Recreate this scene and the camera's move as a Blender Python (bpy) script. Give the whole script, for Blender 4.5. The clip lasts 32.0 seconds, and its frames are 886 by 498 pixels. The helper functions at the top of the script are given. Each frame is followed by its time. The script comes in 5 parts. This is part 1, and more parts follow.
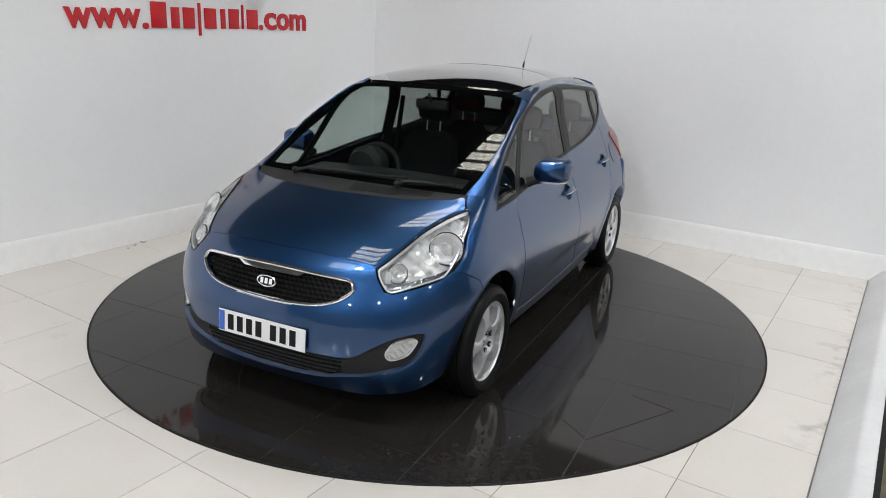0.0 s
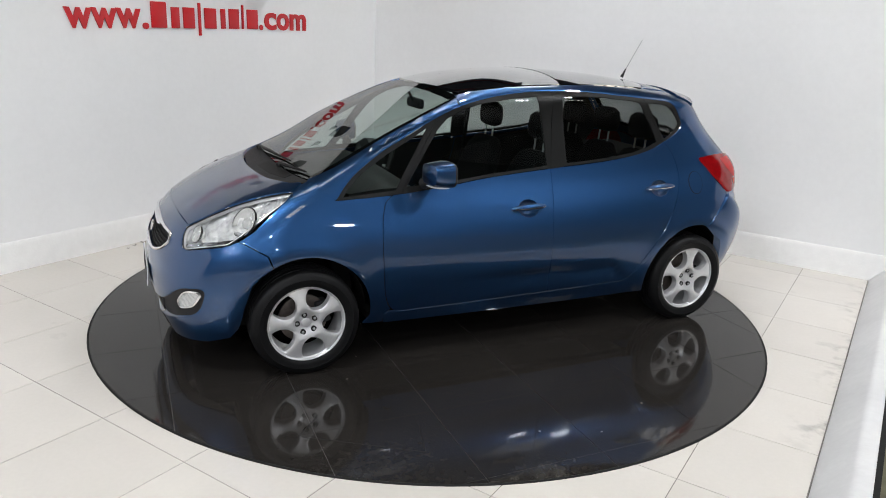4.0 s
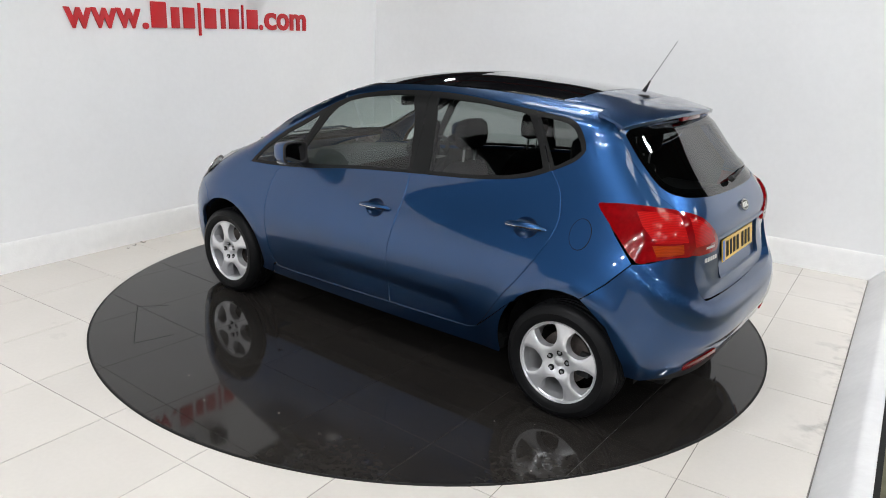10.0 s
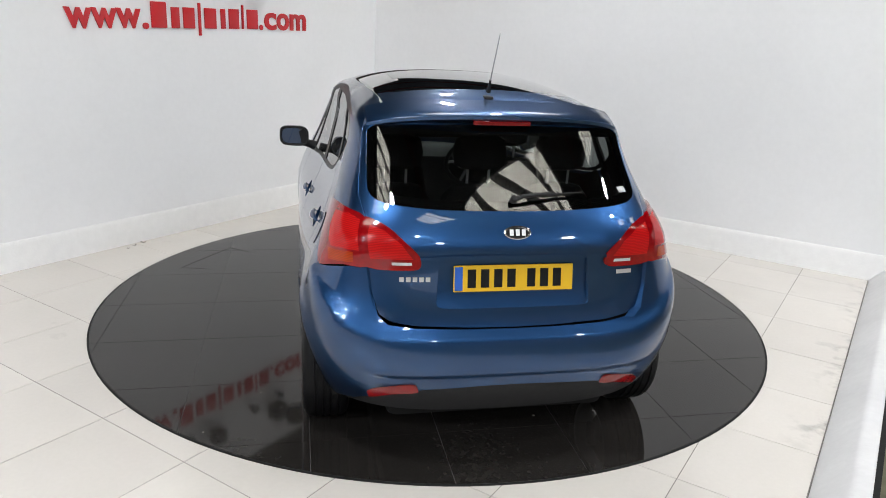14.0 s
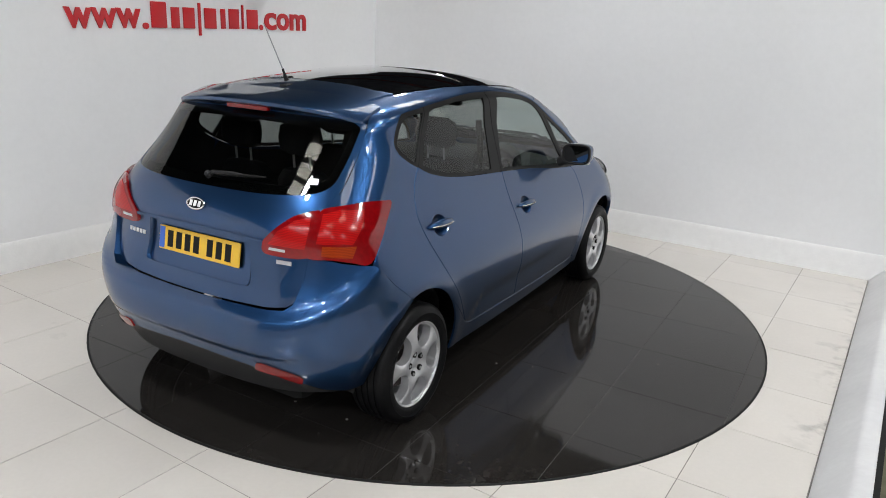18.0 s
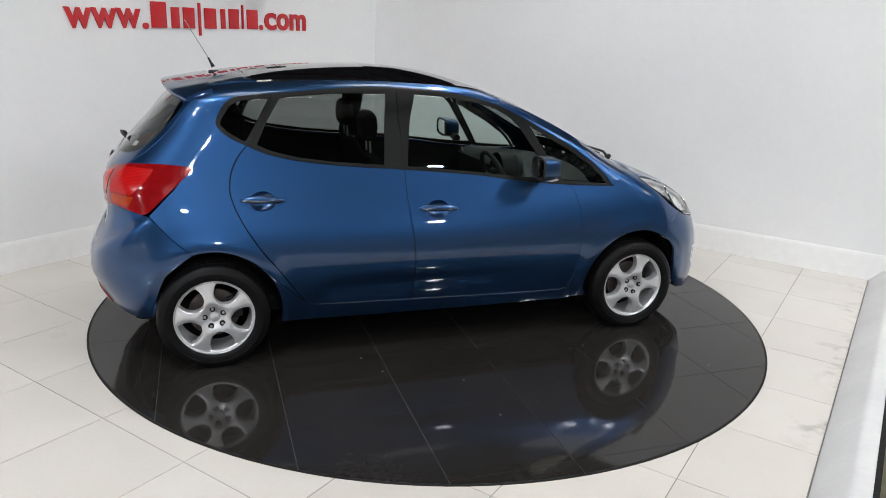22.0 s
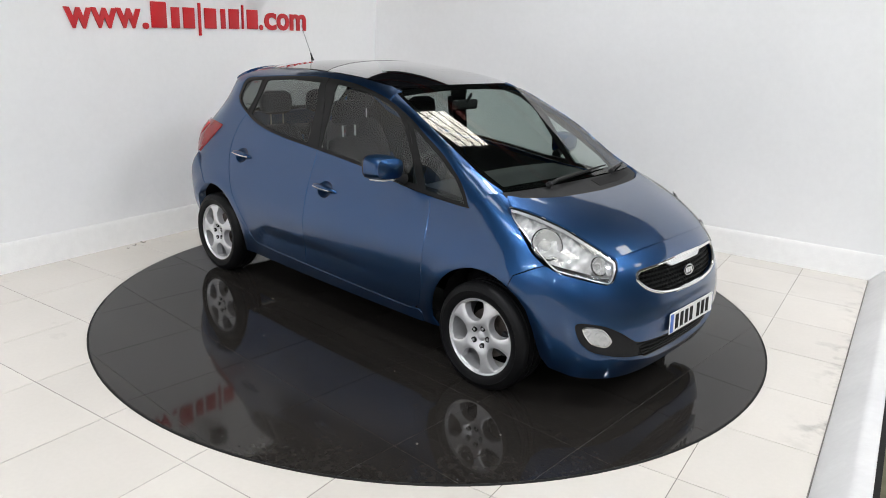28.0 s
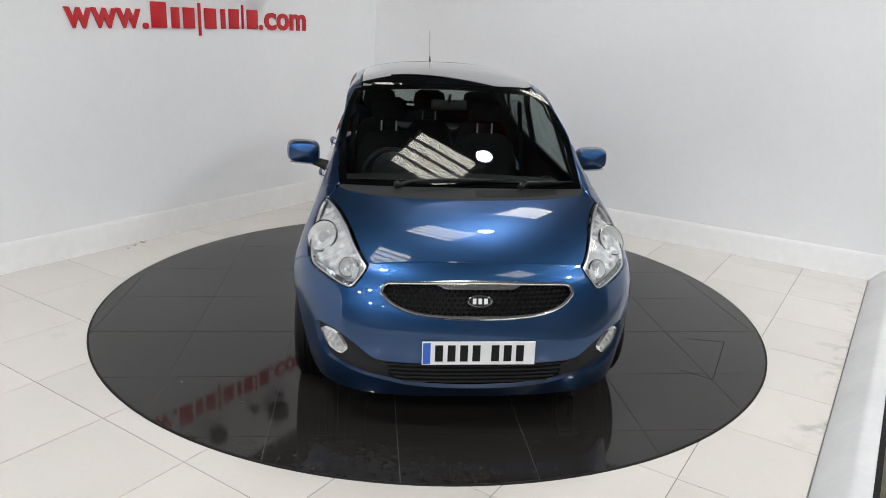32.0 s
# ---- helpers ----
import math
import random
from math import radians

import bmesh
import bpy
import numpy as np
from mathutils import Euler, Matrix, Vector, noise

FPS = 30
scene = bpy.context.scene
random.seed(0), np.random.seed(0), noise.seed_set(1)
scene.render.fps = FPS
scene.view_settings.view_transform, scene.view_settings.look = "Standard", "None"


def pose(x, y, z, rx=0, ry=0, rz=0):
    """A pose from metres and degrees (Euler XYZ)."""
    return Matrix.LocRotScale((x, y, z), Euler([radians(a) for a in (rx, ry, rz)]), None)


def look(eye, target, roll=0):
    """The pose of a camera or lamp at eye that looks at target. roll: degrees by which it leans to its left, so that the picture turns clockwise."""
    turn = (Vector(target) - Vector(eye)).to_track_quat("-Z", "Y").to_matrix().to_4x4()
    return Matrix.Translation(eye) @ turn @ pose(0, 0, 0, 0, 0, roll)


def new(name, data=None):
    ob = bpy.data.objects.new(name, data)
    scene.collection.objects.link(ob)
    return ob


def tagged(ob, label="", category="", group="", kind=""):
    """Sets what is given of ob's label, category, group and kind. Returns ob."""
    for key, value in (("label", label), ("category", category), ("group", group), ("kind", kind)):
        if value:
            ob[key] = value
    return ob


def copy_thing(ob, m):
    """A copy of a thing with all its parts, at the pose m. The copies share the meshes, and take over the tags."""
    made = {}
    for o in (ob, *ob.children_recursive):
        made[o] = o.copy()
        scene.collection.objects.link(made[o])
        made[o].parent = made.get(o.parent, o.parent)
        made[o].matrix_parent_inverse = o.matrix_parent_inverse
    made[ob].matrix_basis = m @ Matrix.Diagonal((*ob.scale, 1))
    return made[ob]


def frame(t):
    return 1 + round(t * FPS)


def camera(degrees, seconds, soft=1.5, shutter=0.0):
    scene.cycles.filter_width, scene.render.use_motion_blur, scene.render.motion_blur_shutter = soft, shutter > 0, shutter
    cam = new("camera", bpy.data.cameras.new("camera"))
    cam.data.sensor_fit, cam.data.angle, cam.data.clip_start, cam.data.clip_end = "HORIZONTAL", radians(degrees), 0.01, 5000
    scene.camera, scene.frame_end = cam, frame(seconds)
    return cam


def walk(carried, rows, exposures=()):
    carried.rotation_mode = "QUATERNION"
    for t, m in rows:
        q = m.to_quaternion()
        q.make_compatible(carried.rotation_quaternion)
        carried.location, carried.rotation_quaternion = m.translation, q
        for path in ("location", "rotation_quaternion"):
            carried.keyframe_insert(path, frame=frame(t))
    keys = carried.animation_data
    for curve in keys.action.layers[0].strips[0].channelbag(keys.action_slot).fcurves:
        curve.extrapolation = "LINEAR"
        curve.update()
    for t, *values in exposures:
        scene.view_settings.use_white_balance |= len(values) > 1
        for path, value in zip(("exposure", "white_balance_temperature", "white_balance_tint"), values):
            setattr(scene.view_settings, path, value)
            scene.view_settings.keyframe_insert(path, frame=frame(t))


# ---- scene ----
from mathutils import geometry
# The room's frame: x along the back wall, y towards it, the turntable's axis at the origin.
cam = camera(63.55, 32.0, soft=0.95)
EYE, AIM, ROLL = (2.674, -4.040, 1.8405), (0.0903, -0.0144, 0.3863), 2.546
scene.view_settings.exposure = 0.45
EXPOSURES = [(0.0, 0.30), (2.0, 0.29), (3.0, 0.36), (6.0, 0.58), (9.0, 0.56), (13.0, 0.56), (17.0, 0.33), (19.0, 0.27), (21.0, 0.31), (23.0, 0.54), (25.0, 0.60), (28.0, 0.59), (29.0, 0.56), (32.0, 0.38)]
walk(cam, [(0.0, look(EYE, AIM, ROLL)), (32.0, look(EYE, AIM, ROLL))], EXPOSURES)

# ---- world, lights ----
world = bpy.data.worlds.new("hall_air")
scene.world = world
world.use_nodes = True
world.node_tree.nodes["Background"].inputs[0].default_value = (0.75, 0.85, 1.0, 1)
world.node_tree.nodes["Background"].inputs[1].default_value = 0.02

# ---- materials ----
def material(name, base, rough=0.5, metal=0.0, coat=0.0, spec=0.5, grain=0.0, grain_scale=40.0, bump=0.0, bump_scale=60.0,
             rough_var=0.0, stain=0.0, stain_scale=1.3, emit=0.0):
    """A procedural surface: base colour with fine grain and broad stains, roughness variation and relief."""
    m = bpy.data.materials.new(name)
    m.use_nodes = True
    t = m.node_tree
    n, l = t.nodes, t.links
    b = n["Principled BSDF"]
    b.inputs["Base Color"].default_value = (*base, 1)
    b.inputs["Roughness"].default_value = rough
    b.inputs["Metallic"].default_value = metal
    b.inputs["Coat Weight"].default_value = coat
    b.inputs["Coat Roughness"].default_value = 0.02
    b.inputs["Specular IOR Level"].default_value = spec
    if emit:
        b.inputs["Emission Color"].default_value = (*base, 1)
        b.inputs["Emission Strength"].default_value = emit
    co = n.new("ShaderNodeTexCoord")

    def noise_at(scale, detail=4.0):
        q = n.new("ShaderNodeTexNoise")
        q.inputs["Scale"].default_value = scale
        q.inputs["Detail"].default_value = detail
        l.new(co.outputs["Object"], q.inputs["Vector"])
        return q

    colour = None
    for amount, scale, detail in ((grain, grain_scale, 5.0), (stain, stain_scale, 6.0)):
        if amount:
            q = noise_at(scale, detail)
            ramp = n.new("ShaderNodeMapRange")
            ramp.inputs["From Min"].default_value, ramp.inputs["From Max"].default_value = 0.3, 0.7
            ramp.inputs["To Min"].default_value, ramp.inputs["To Max"].default_value = 1 - amount, 1 + amount * 0.5
            l.new(q.outputs["Fac"], ramp.inputs["Value"])
            mix = n.new("ShaderNodeMix")
            mix.data_type, mix.blend_type = "RGBA", "MULTIPLY"
            mix.inputs["Factor"].default_value = 1
            if colour is None:
                mix.inputs[6].default_value = (*base, 1)
            else:
                l.new(colour, mix.inputs[6])
            l.new(ramp.outputs["Result"], mix.inputs[7])
            colour = mix.outputs[2]
    if colour is not None:
        l.new(colour, b.inputs["Base Color"])
    if rough_var:
        q = noise_at(7.0)
        ramp = n.new("ShaderNodeMapRange")
        ramp.inputs["To Min"].default_value, ramp.inputs["To Max"].default_value = max(0, rough - rough_var), rough + rough_var
        l.new(q.outputs["Fac"], ramp.inputs["Value"])
        l.new(ramp.outputs["Result"], b.inputs["Roughness"])
    if bump:
        q = noise_at(bump_scale)
        k = n.new("ShaderNodeBump")
        k.inputs["Strength"].default_value = bump
        k.inputs["Distance"].default_value = 0.01
        l.new(q.outputs["Fac"], k.inputs["Height"])
        l.new(k.outputs["Normal"], b.inputs["Normal"])
    return m


def glass(name, tint, base=0.07):
    """A thin pane: what passes is tinted, what is mirrored grows towards grazing sight."""
    m = bpy.data.materials.new(name)
    m.use_nodes = True
    n, l = m.node_tree.nodes, m.node_tree.links
    n.clear()
    out, mix = n.new("ShaderNodeOutputMaterial"), n.new("ShaderNodeMixShader")
    tr, gl, lw = n.new("ShaderNodeBsdfTransparent"), n.new("ShaderNodeBsdfGlossy"), n.new("ShaderNodeLayerWeight")
    power, scale = n.new("ShaderNodeMath"), n.new("ShaderNodeMath")
    tr.inputs["Color"].default_value = (*tint, 1)
    gl.inputs["Roughness"].default_value = 0.0
    lw.inputs["Blend"].default_value = 0.5
    power.operation, power.inputs[1].default_value = "POWER", 4.4
    scale.operation, scale.inputs[1].default_value, scale.inputs[2].default_value = "MULTIPLY_ADD", 1 - base, base
    l.new(lw.outputs["Facing"], power.inputs[0])
    l.new(power.outputs[0], scale.inputs[0])
    l.new(scale.outputs[0], mix.inputs[0])
    l.new(tr.outputs[0], mix.inputs[1])
    l.new(gl.outputs[0], mix.inputs[2])
    l.new(mix.outputs[0], out.inputs["Surface"])
    return m


def paint_material():
    """Blue metallic car paint: a flaked base under clear lacquer."""
    m = material("blue_metallic_paint", (0.0215, 0.0715, 0.186), rough=0.37, metal=1.0, coat=1.0)
    n, l = m.node_tree.nodes, m.node_tree.links
    b = n["Principled BSDF"]
    co, q, k = n.new("ShaderNodeTexCoord"), n.new("ShaderNodeTexVoronoi"), n.new("ShaderNodeMapRange")
    q.inputs["Scale"].default_value = 900
    k.inputs["To Min"].default_value, k.inputs["To Max"].default_value = 0.31, 0.43
    l.new(co.outputs["Object"], q.inputs["Vector"])
    l.new(q.outputs["Color"], k.inputs["Value"])
    l.new(k.outputs["Result"], b.inputs["Roughness"])
    return m



def skylight_material():
    """Daylight through a dirty translucent sheet, mottled with grime."""
    m = material("dirty_skylight", (1.0, 0.96, 0.86), rough=0.6, emit=8.0)
    n, l = m.node_tree.nodes, m.node_tree.links
    co, q, k = n.new("ShaderNodeTexCoord"), n.new("ShaderNodeTexNoise"), n.new("ShaderNodeMapRange")
    q.inputs["Scale"].default_value, q.inputs["Detail"].default_value, q.inputs["Roughness"].default_value = 13.0, 5.0, 0.75
    k.inputs["From Min"].default_value, k.inputs["From Max"].default_value = 0.36, 0.58
    k.inputs["To Min"].default_value, k.inputs["To Max"].default_value = 1.0, 7.5
    l.new(co.outputs["Object"], q.inputs["Vector"])
    l.new(q.outputs["Fac"], k.inputs["Value"])
    l.new(k.outputs["Result"], n["Principled BSDF"].inputs["Emission Strength"])
    return m


def tile_material():
    """Polished cream tiles: clouded, each a shade of its own, with sparse rubbed-in smudges."""
    m = material("cream_floor_tile", (0.635, 0.597, 0.547), rough=0.16)
    n, l = m.node_tree.nodes, m.node_tree.links
    b = n["Principled BSDF"]
    geo, info = n.new("ShaderNodeNewGeometry"), n.new("ShaderNodeObjectInfo")

    def cloud(scale, detail, lo, hi, out_lo, out_hi):
        q, k = n.new("ShaderNodeTexNoise"), n.new("ShaderNodeMapRange")
        q.inputs["Scale"].default_value, q.inputs["Detail"].default_value = scale, detail
        k.inputs["From Min"].default_value, k.inputs["From Max"].default_value = lo, hi
        k.inputs["To Min"].default_value, k.inputs["To Max"].default_value = out_lo, out_hi
        l.new(geo.outputs["Position"], q.inputs["Vector"])
        l.new(q.outputs["Fac"], k.inputs["Value"])
        return k.outputs["Result"]

    def times(a, c):
        q = n.new("ShaderNodeMath")
        q.operation = "MULTIPLY"
        l.new(a, q.inputs[0])
        l.new(c, q.inputs[1])
        return q.outputs[0]

    shade = n.new("ShaderNodeMapRange")
    shade.inputs["To Min"].default_value, shade.inputs["To Max"].default_value = 0.96, 1.03
    l.new(info.outputs["Random"], shade.inputs["Value"])
    value = times(times(cloud(0.9, 5, 0.3, 0.7, 0.94, 1.03), cloud(45, 3, 0.3, 0.7, 0.985, 1.01)), shade.outputs["Result"])
    value = times(value, cloud(3.4, 9, 0.68, 0.84, 1.0, 0.70))
    # trodden-in dirt along the joint with the edge board
    place, edge, dirt = n.new("ShaderNodeSeparateXYZ"), n.new("ShaderNodeMapRange"), n.new("ShaderNodeMath")
    l.new(geo.outputs["Position"], place.inputs[0])
    edge.inputs["From Min"].default_value, edge.inputs["From Max"].default_value = 2.40, 2.585
    l.new(place.outputs["X"], edge.inputs["Value"])
    smear = times(times(edge.outputs["Result"], cloud(9.0, 6, 0.48, 0.66, 0.0, 1.0)), cloud(1.3, 2, 0.50, 0.64, 0.0, 1.0))
    dirt.operation, dirt.inputs[1].default_value, dirt.inputs[2].default_value = "MULTIPLY_ADD", -0.42, 1.0
    l.new(smear, dirt.inputs[0])
    value = times(value, dirt.outputs[0])
    mix = n.new("ShaderNodeMix")
    mix.data_type, mix.blend_type = "RGBA", "MULTIPLY"
    mix.inputs["Factor"].default_value = 1
    mix.inputs[6].default_value = (0.635, 0.597, 0.547, 1)
    l.new(value, mix.inputs[7])
    l.new(mix.outputs[2], b.inputs["Base Color"])
    l.new(cloud(5, 4, 0.3, 0.7, 0.10, 0.24), b.inputs["Roughness"])
    return m


def ribbed(name, base):
    """A lamp lens whose fine ribs' light and dark are painted as colour bands."""
    m = material(name, base, rough=0.2, coat=0.25, spec=0.2)
    n, l = m.node_tree.nodes, m.node_tree.links
    co, q, k, mix = n.new("ShaderNodeTexCoord"), n.new("ShaderNodeTexWave"), n.new("ShaderNodeMapRange"), n.new("ShaderNodeMix")
    q.bands_direction = "Z"
    q.inputs["Scale"].default_value, q.inputs["Distortion"].default_value = 48.0, 2.5
    k.inputs["To Min"].default_value, k.inputs["To Max"].default_value = 0.62, 1.0
    mix.data_type, mix.blend_type = "RGBA", "MULTIPLY"
    mix.inputs["Factor"].default_value = 1
    mix.inputs[6].default_value = (*base, 1)
    l.new(co.outputs["Object"], q.inputs["Vector"])
    l.new(q.outputs["Fac"], k.inputs["Value"])
    l.new(k.outputs["Result"], mix.inputs[7])
    l.new(mix.outputs[2], n["Principled BSDF"].inputs["Base Color"])
    return m


def faceted(name, base, scale, rough=0.10, metal=0.35):
    """Metallised plastic pressed into small facets."""
    m = material(name, base, rough=rough, metal=metal)
    n, l = m.node_tree.nodes, m.node_tree.links
    co, q, k = n.new("ShaderNodeTexCoord"), n.new("ShaderNodeTexVoronoi"), n.new("ShaderNodeBump")
    q.inputs["Scale"].default_value = scale
    k.inputs["Strength"].default_value, k.inputs["Distance"].default_value = 0.40, 0.012
    l.new(co.outputs["Object"], q.inputs["Vector"])
    l.new(q.outputs["Distance"], k.inputs["Height"])
    l.new(k.outputs["Normal"], n["Principled BSDF"].inputs["Normal"])
    return m


M_WALL = material("white_wall_paint", (0.88, 0.88, 0.885), rough=0.55, grain=0.015, grain_scale=25, stain=0.03, stain_scale=0.9, bump=0.04, bump_scale=30)
M_PLINTH = material("scuffed_white_board", (0.83, 0.82, 0.805), rough=0.5, grain=0.03, grain_scale=14, stain=0.05, stain_scale=1.6, bump=0.08)
M_TILE = tile_material()
M_RAMP = material("scuffed_grey_white_board", (0.67, 0.664, 0.662), rough=0.55, grain=0.04, grain_scale=22, stain=0.07, stain_scale=2.5, bump=0.08)
M_GROUT = material("grey_grout", (0.20, 0.185, 0.17), rough=0.9, grain=0.2)
M_DISC = material("black_polished_tile", (0.023, 0.0205, 0.0185), rough=0.06, grain=0.25, grain_scale=30, stain=0.25, rough_var=0.03, spec=0.33)
M_DISCJOINT = material("grey_tile_joint", (0.075, 0.072, 0.070), rough=0.6, grain=0.2)
M_RIM = material("black_rubber_edge", (0.014, 0.014, 0.014), rough=0.6, spec=0.12, grain=0.2)
M_CERAMIC = material("black_ceramic_border", (0.004, 0.004, 0.004), rough=0.9, spec=0.0)
M_BEAM = material("red_oxide_steel", (0.14, 0.025, 0.02), rough=0.6, grain=0.2)
M_ROOF = material("dark_hall_roof", (0.14, 0.138, 0.135), rough=0.9, grain=0.3, grain_scale=3)
M_SKY = skylight_material()
M_LAMP = material("high_bay_lamp", (0.915, 0.948, 1.0), emit=318.0)
M_HALLWALL = material("grey_hall_cladding", (0.50, 0.50, 0.50), rough=0.8, grain=0.2, grain_scale=2, stain=0.2)
M_RED = material("red_acrylic", (0.56, 0.010, 0.016), rough=0.35, coat=0.3, grain=0.05)
M_PAINT = paint_material()
M_GLASS = glass("tinted_glass", (0.68, 0.75, 0.725), 0.06)
M_PRIVACY = glass("privacy_glass", (0.42, 0.445, 0.435), 0.05)
M_BLACK = material("black_plastic", (0.022, 0.022, 0.023), rough=0.5, spec=0.22, grain=0.1, bump=0.05, bump_scale=300)
M_GLOSSBLACK = material("satin_black_trim", (0.011, 0.011, 0.011), rough=0.38, spec=0.18)
M_CLOTH = material("black_seat_cloth", (0.013, 0.013, 0.014), rough=0.95, spec=0.1, grain=0.25, grain_scale=180, bump=0.2, bump_scale=250)
M_TRIM = material("bright_chrome_trim", (0.86, 0.86, 0.87), rough=0.09, metal=0.95, coat=0.3)
M_CHROME = material("chrome", (0.75, 0.75, 0.76), rough=0.08, metal=1.0)
M_ALLOY = material("silver_alloy", (0.77, 0.77, 0.785), rough=0.30, metal=0.62, grain=0.04, coat=0.4)
M_TYRE = material("tyre_rubber", (0.006, 0.006, 0.0065), rough=0.45, spec=0.15, grain=0.2, grain_scale=70, bump=0.08, bump_scale=120)
M_REDLENS = material("red_lens", (0.24, 0.002, 0.004), rough=0.10, coat=0.6, spec=0.3, grain=0.2, grain_scale=45)
M_AMBER = ribbed("amber_lens", (0.42, 0.045, 0.005))
M_CLEAR = glass("clear_lens", (0.93, 0.94, 0.94))
M_SILVER = faceted("lamp_reflector", (0.94, 0.94, 0.94), 240, 0.06, 0.70)
M_FOG = faceted("fog_lamp_reflector", (0.80, 0.80, 0.80), 45, 0.1, 0.6)
M_DARKCHROME = material("dark_chrome", (0.22, 0.22, 0.23), rough=0.15, metal=1.0)
M_LAMPHOUSE = faceted("bright_lamp_housing", (0.94, 0.94, 0.95), 170, 0.08, 0.45)
M_WHITELENS = material("clear_white_lens", (0.55, 0.55, 0.55), rough=0.12, coat=1.0, bump=0.2, bump_scale=200)
M_REDCORE = ribbed("bright_red_reflector", (0.52, 0.008, 0.008))
M_MIRROR = material("mirror_silver", (0.85, 0.86, 0.86), rough=0.01, metal=1.0)
M_ROOFGLASS = material("black_roof_glass", (0.004, 0.004, 0.005), rough=0.02, coat=1.0, spec=0.6)
M_STEEL = material("rusty_steel", (0.12, 0.10, 0.09), rough=0.5, metal=0.6, grain=0.3)
M_STEELNUT = material("steel_nut", (0.45, 0.45, 0.46), rough=0.3, metal=0.6)
M_WHITEPLATE = material("white_plate", (0.80, 0.80, 0.80), rough=0.3, coat=0.5)
M_YELLOWPLATE = material("yellow_plate", (0.80, 0.48, 0.02), rough=0.3, coat=0.5)
M_COWL = material("dark_grey_plastic", (0.022, 0.022, 0.023), rough=0.7, spec=0.25, grain=0.15, bump=0.1, bump_scale=400)
M_BLUEBAND = material("blue_plate_band", (0.03, 0.12, 0.5), rough=0.3)
M_DARKFLOOR = material("olive_hall_floor", (0.16, 0.15, 0.09), rough=0.7, grain=0.25, grain_scale=12, stain=0.2)


# ---- mesh helpers ----
def mesh_of(name, bm, mat, smooth=True):
    me = bpy.data.meshes.new(name)
    bm.normal_update()
    bm.to_mesh(me)
    bm.free()
    me.materials.append(mat)
    if smooth:
        me.polygons.foreach_set("use_smooth", [True] * len(me.polygons))
        me.set_sharp_from_angle(angle=radians(35))
    return me


def part(name, bm, mat, parent=None, label="", smooth=True):
    """Links a bmesh as one mesh object, under a thing or a part where one is given."""
    ob = new(name, mesh_of(name, bm, mat, smooth))
    if parent is not None:
        ob.parent = parent
    return tagged(ob, label)


def box(x0, x1, y0, y1, z0, z1, bevel=0.0, segs=2, bm=None):
    bm2 = bmesh.new()
    bmesh.ops.create_cube(bm2, size=1)
    for v in bm2.verts:
        v.co = ((x0 + x1) / 2 + v.co.x * (x1 - x0), (y0 + y1) / 2 + v.co.y * (y1 - y0), (z0 + z1) / 2 + v.co.z * (z1 - z0))
    if bevel:
        bmesh.ops.bevel(bm2, geom=bm2.edges[:], offset=bevel, segments=segs, affect="EDGES", profile=0.5)
    return merge(bm, bm2)


def merge(bm, bm2):
    if bm is None:
        return bm2
    me = bpy.data.meshes.new("tmp")
    bm2.to_mesh(me)
    bm2.free()
    bm.from_mesh(me)
    bpy.data.meshes.remove(me)
    return bm


def ring_loft(rings, close=True, caps=False, bm=None):
    """Quads between successive rings of equal length."""
    bm = bm or bmesh.new()
    rows = [[bm.verts.new(p) for p in r] for r in rings]
    k = len(rows[0])
    for a, b in zip(rows, rows[1:]):
        for i in range(k if close else k - 1):
            j = (i + 1) % k
            bm.faces.new((a[i], a[j], b[j], b[i]))
    if caps:
        bm.faces.new(rows[0][::-1])
        bm.faces.new(rows[-1])
    bmesh.ops.recalc_face_normals(bm, faces=bm.faces[:])
    return bm


def turned(profile, n=48, axis="y", bm=None):
    """A body of revolution: profile of (radius, along) about an axis."""
    rings = []
    for r, a in profile:
        ring = []
        for i in range(n):
            c, s = math.cos(2 * math.pi * i / n), math.sin(2 * math.pi * i / n)
            ring.append({"y": (r * c, a, r * s), "z": (r * c, r * s, a), "x": (a, r * c, r * s)}[axis])
        rings.append(ring)
    return ring_loft(rings, bm=bm)


def tube(points, radius, n=10, bm=None, caps=True):
    """A round bar along points; radius is one number or one a point."""
    pts = [Vector(p) for p in points]
    rad = radius if isinstance(radius, (list, tuple)) else [radius] * len(pts)
    rings = []
    for i, p in enumerate(pts):
        d = (pts[min(i + 1, len(pts) - 1)] - pts[max(i - 1, 0)]).normalized()
        a = d.orthogonal().normalized() if i == 0 else (side - d * side.dot(d)).normalized()
        side, b = a, d.cross(a)
        rings.append([p + (a * math.cos(2 * math.pi * j / n) + b * math.sin(2 * math.pi * j / n)) * rad[i] for j in range(n)])
    return ring_loft(rings, caps=caps, bm=bm)


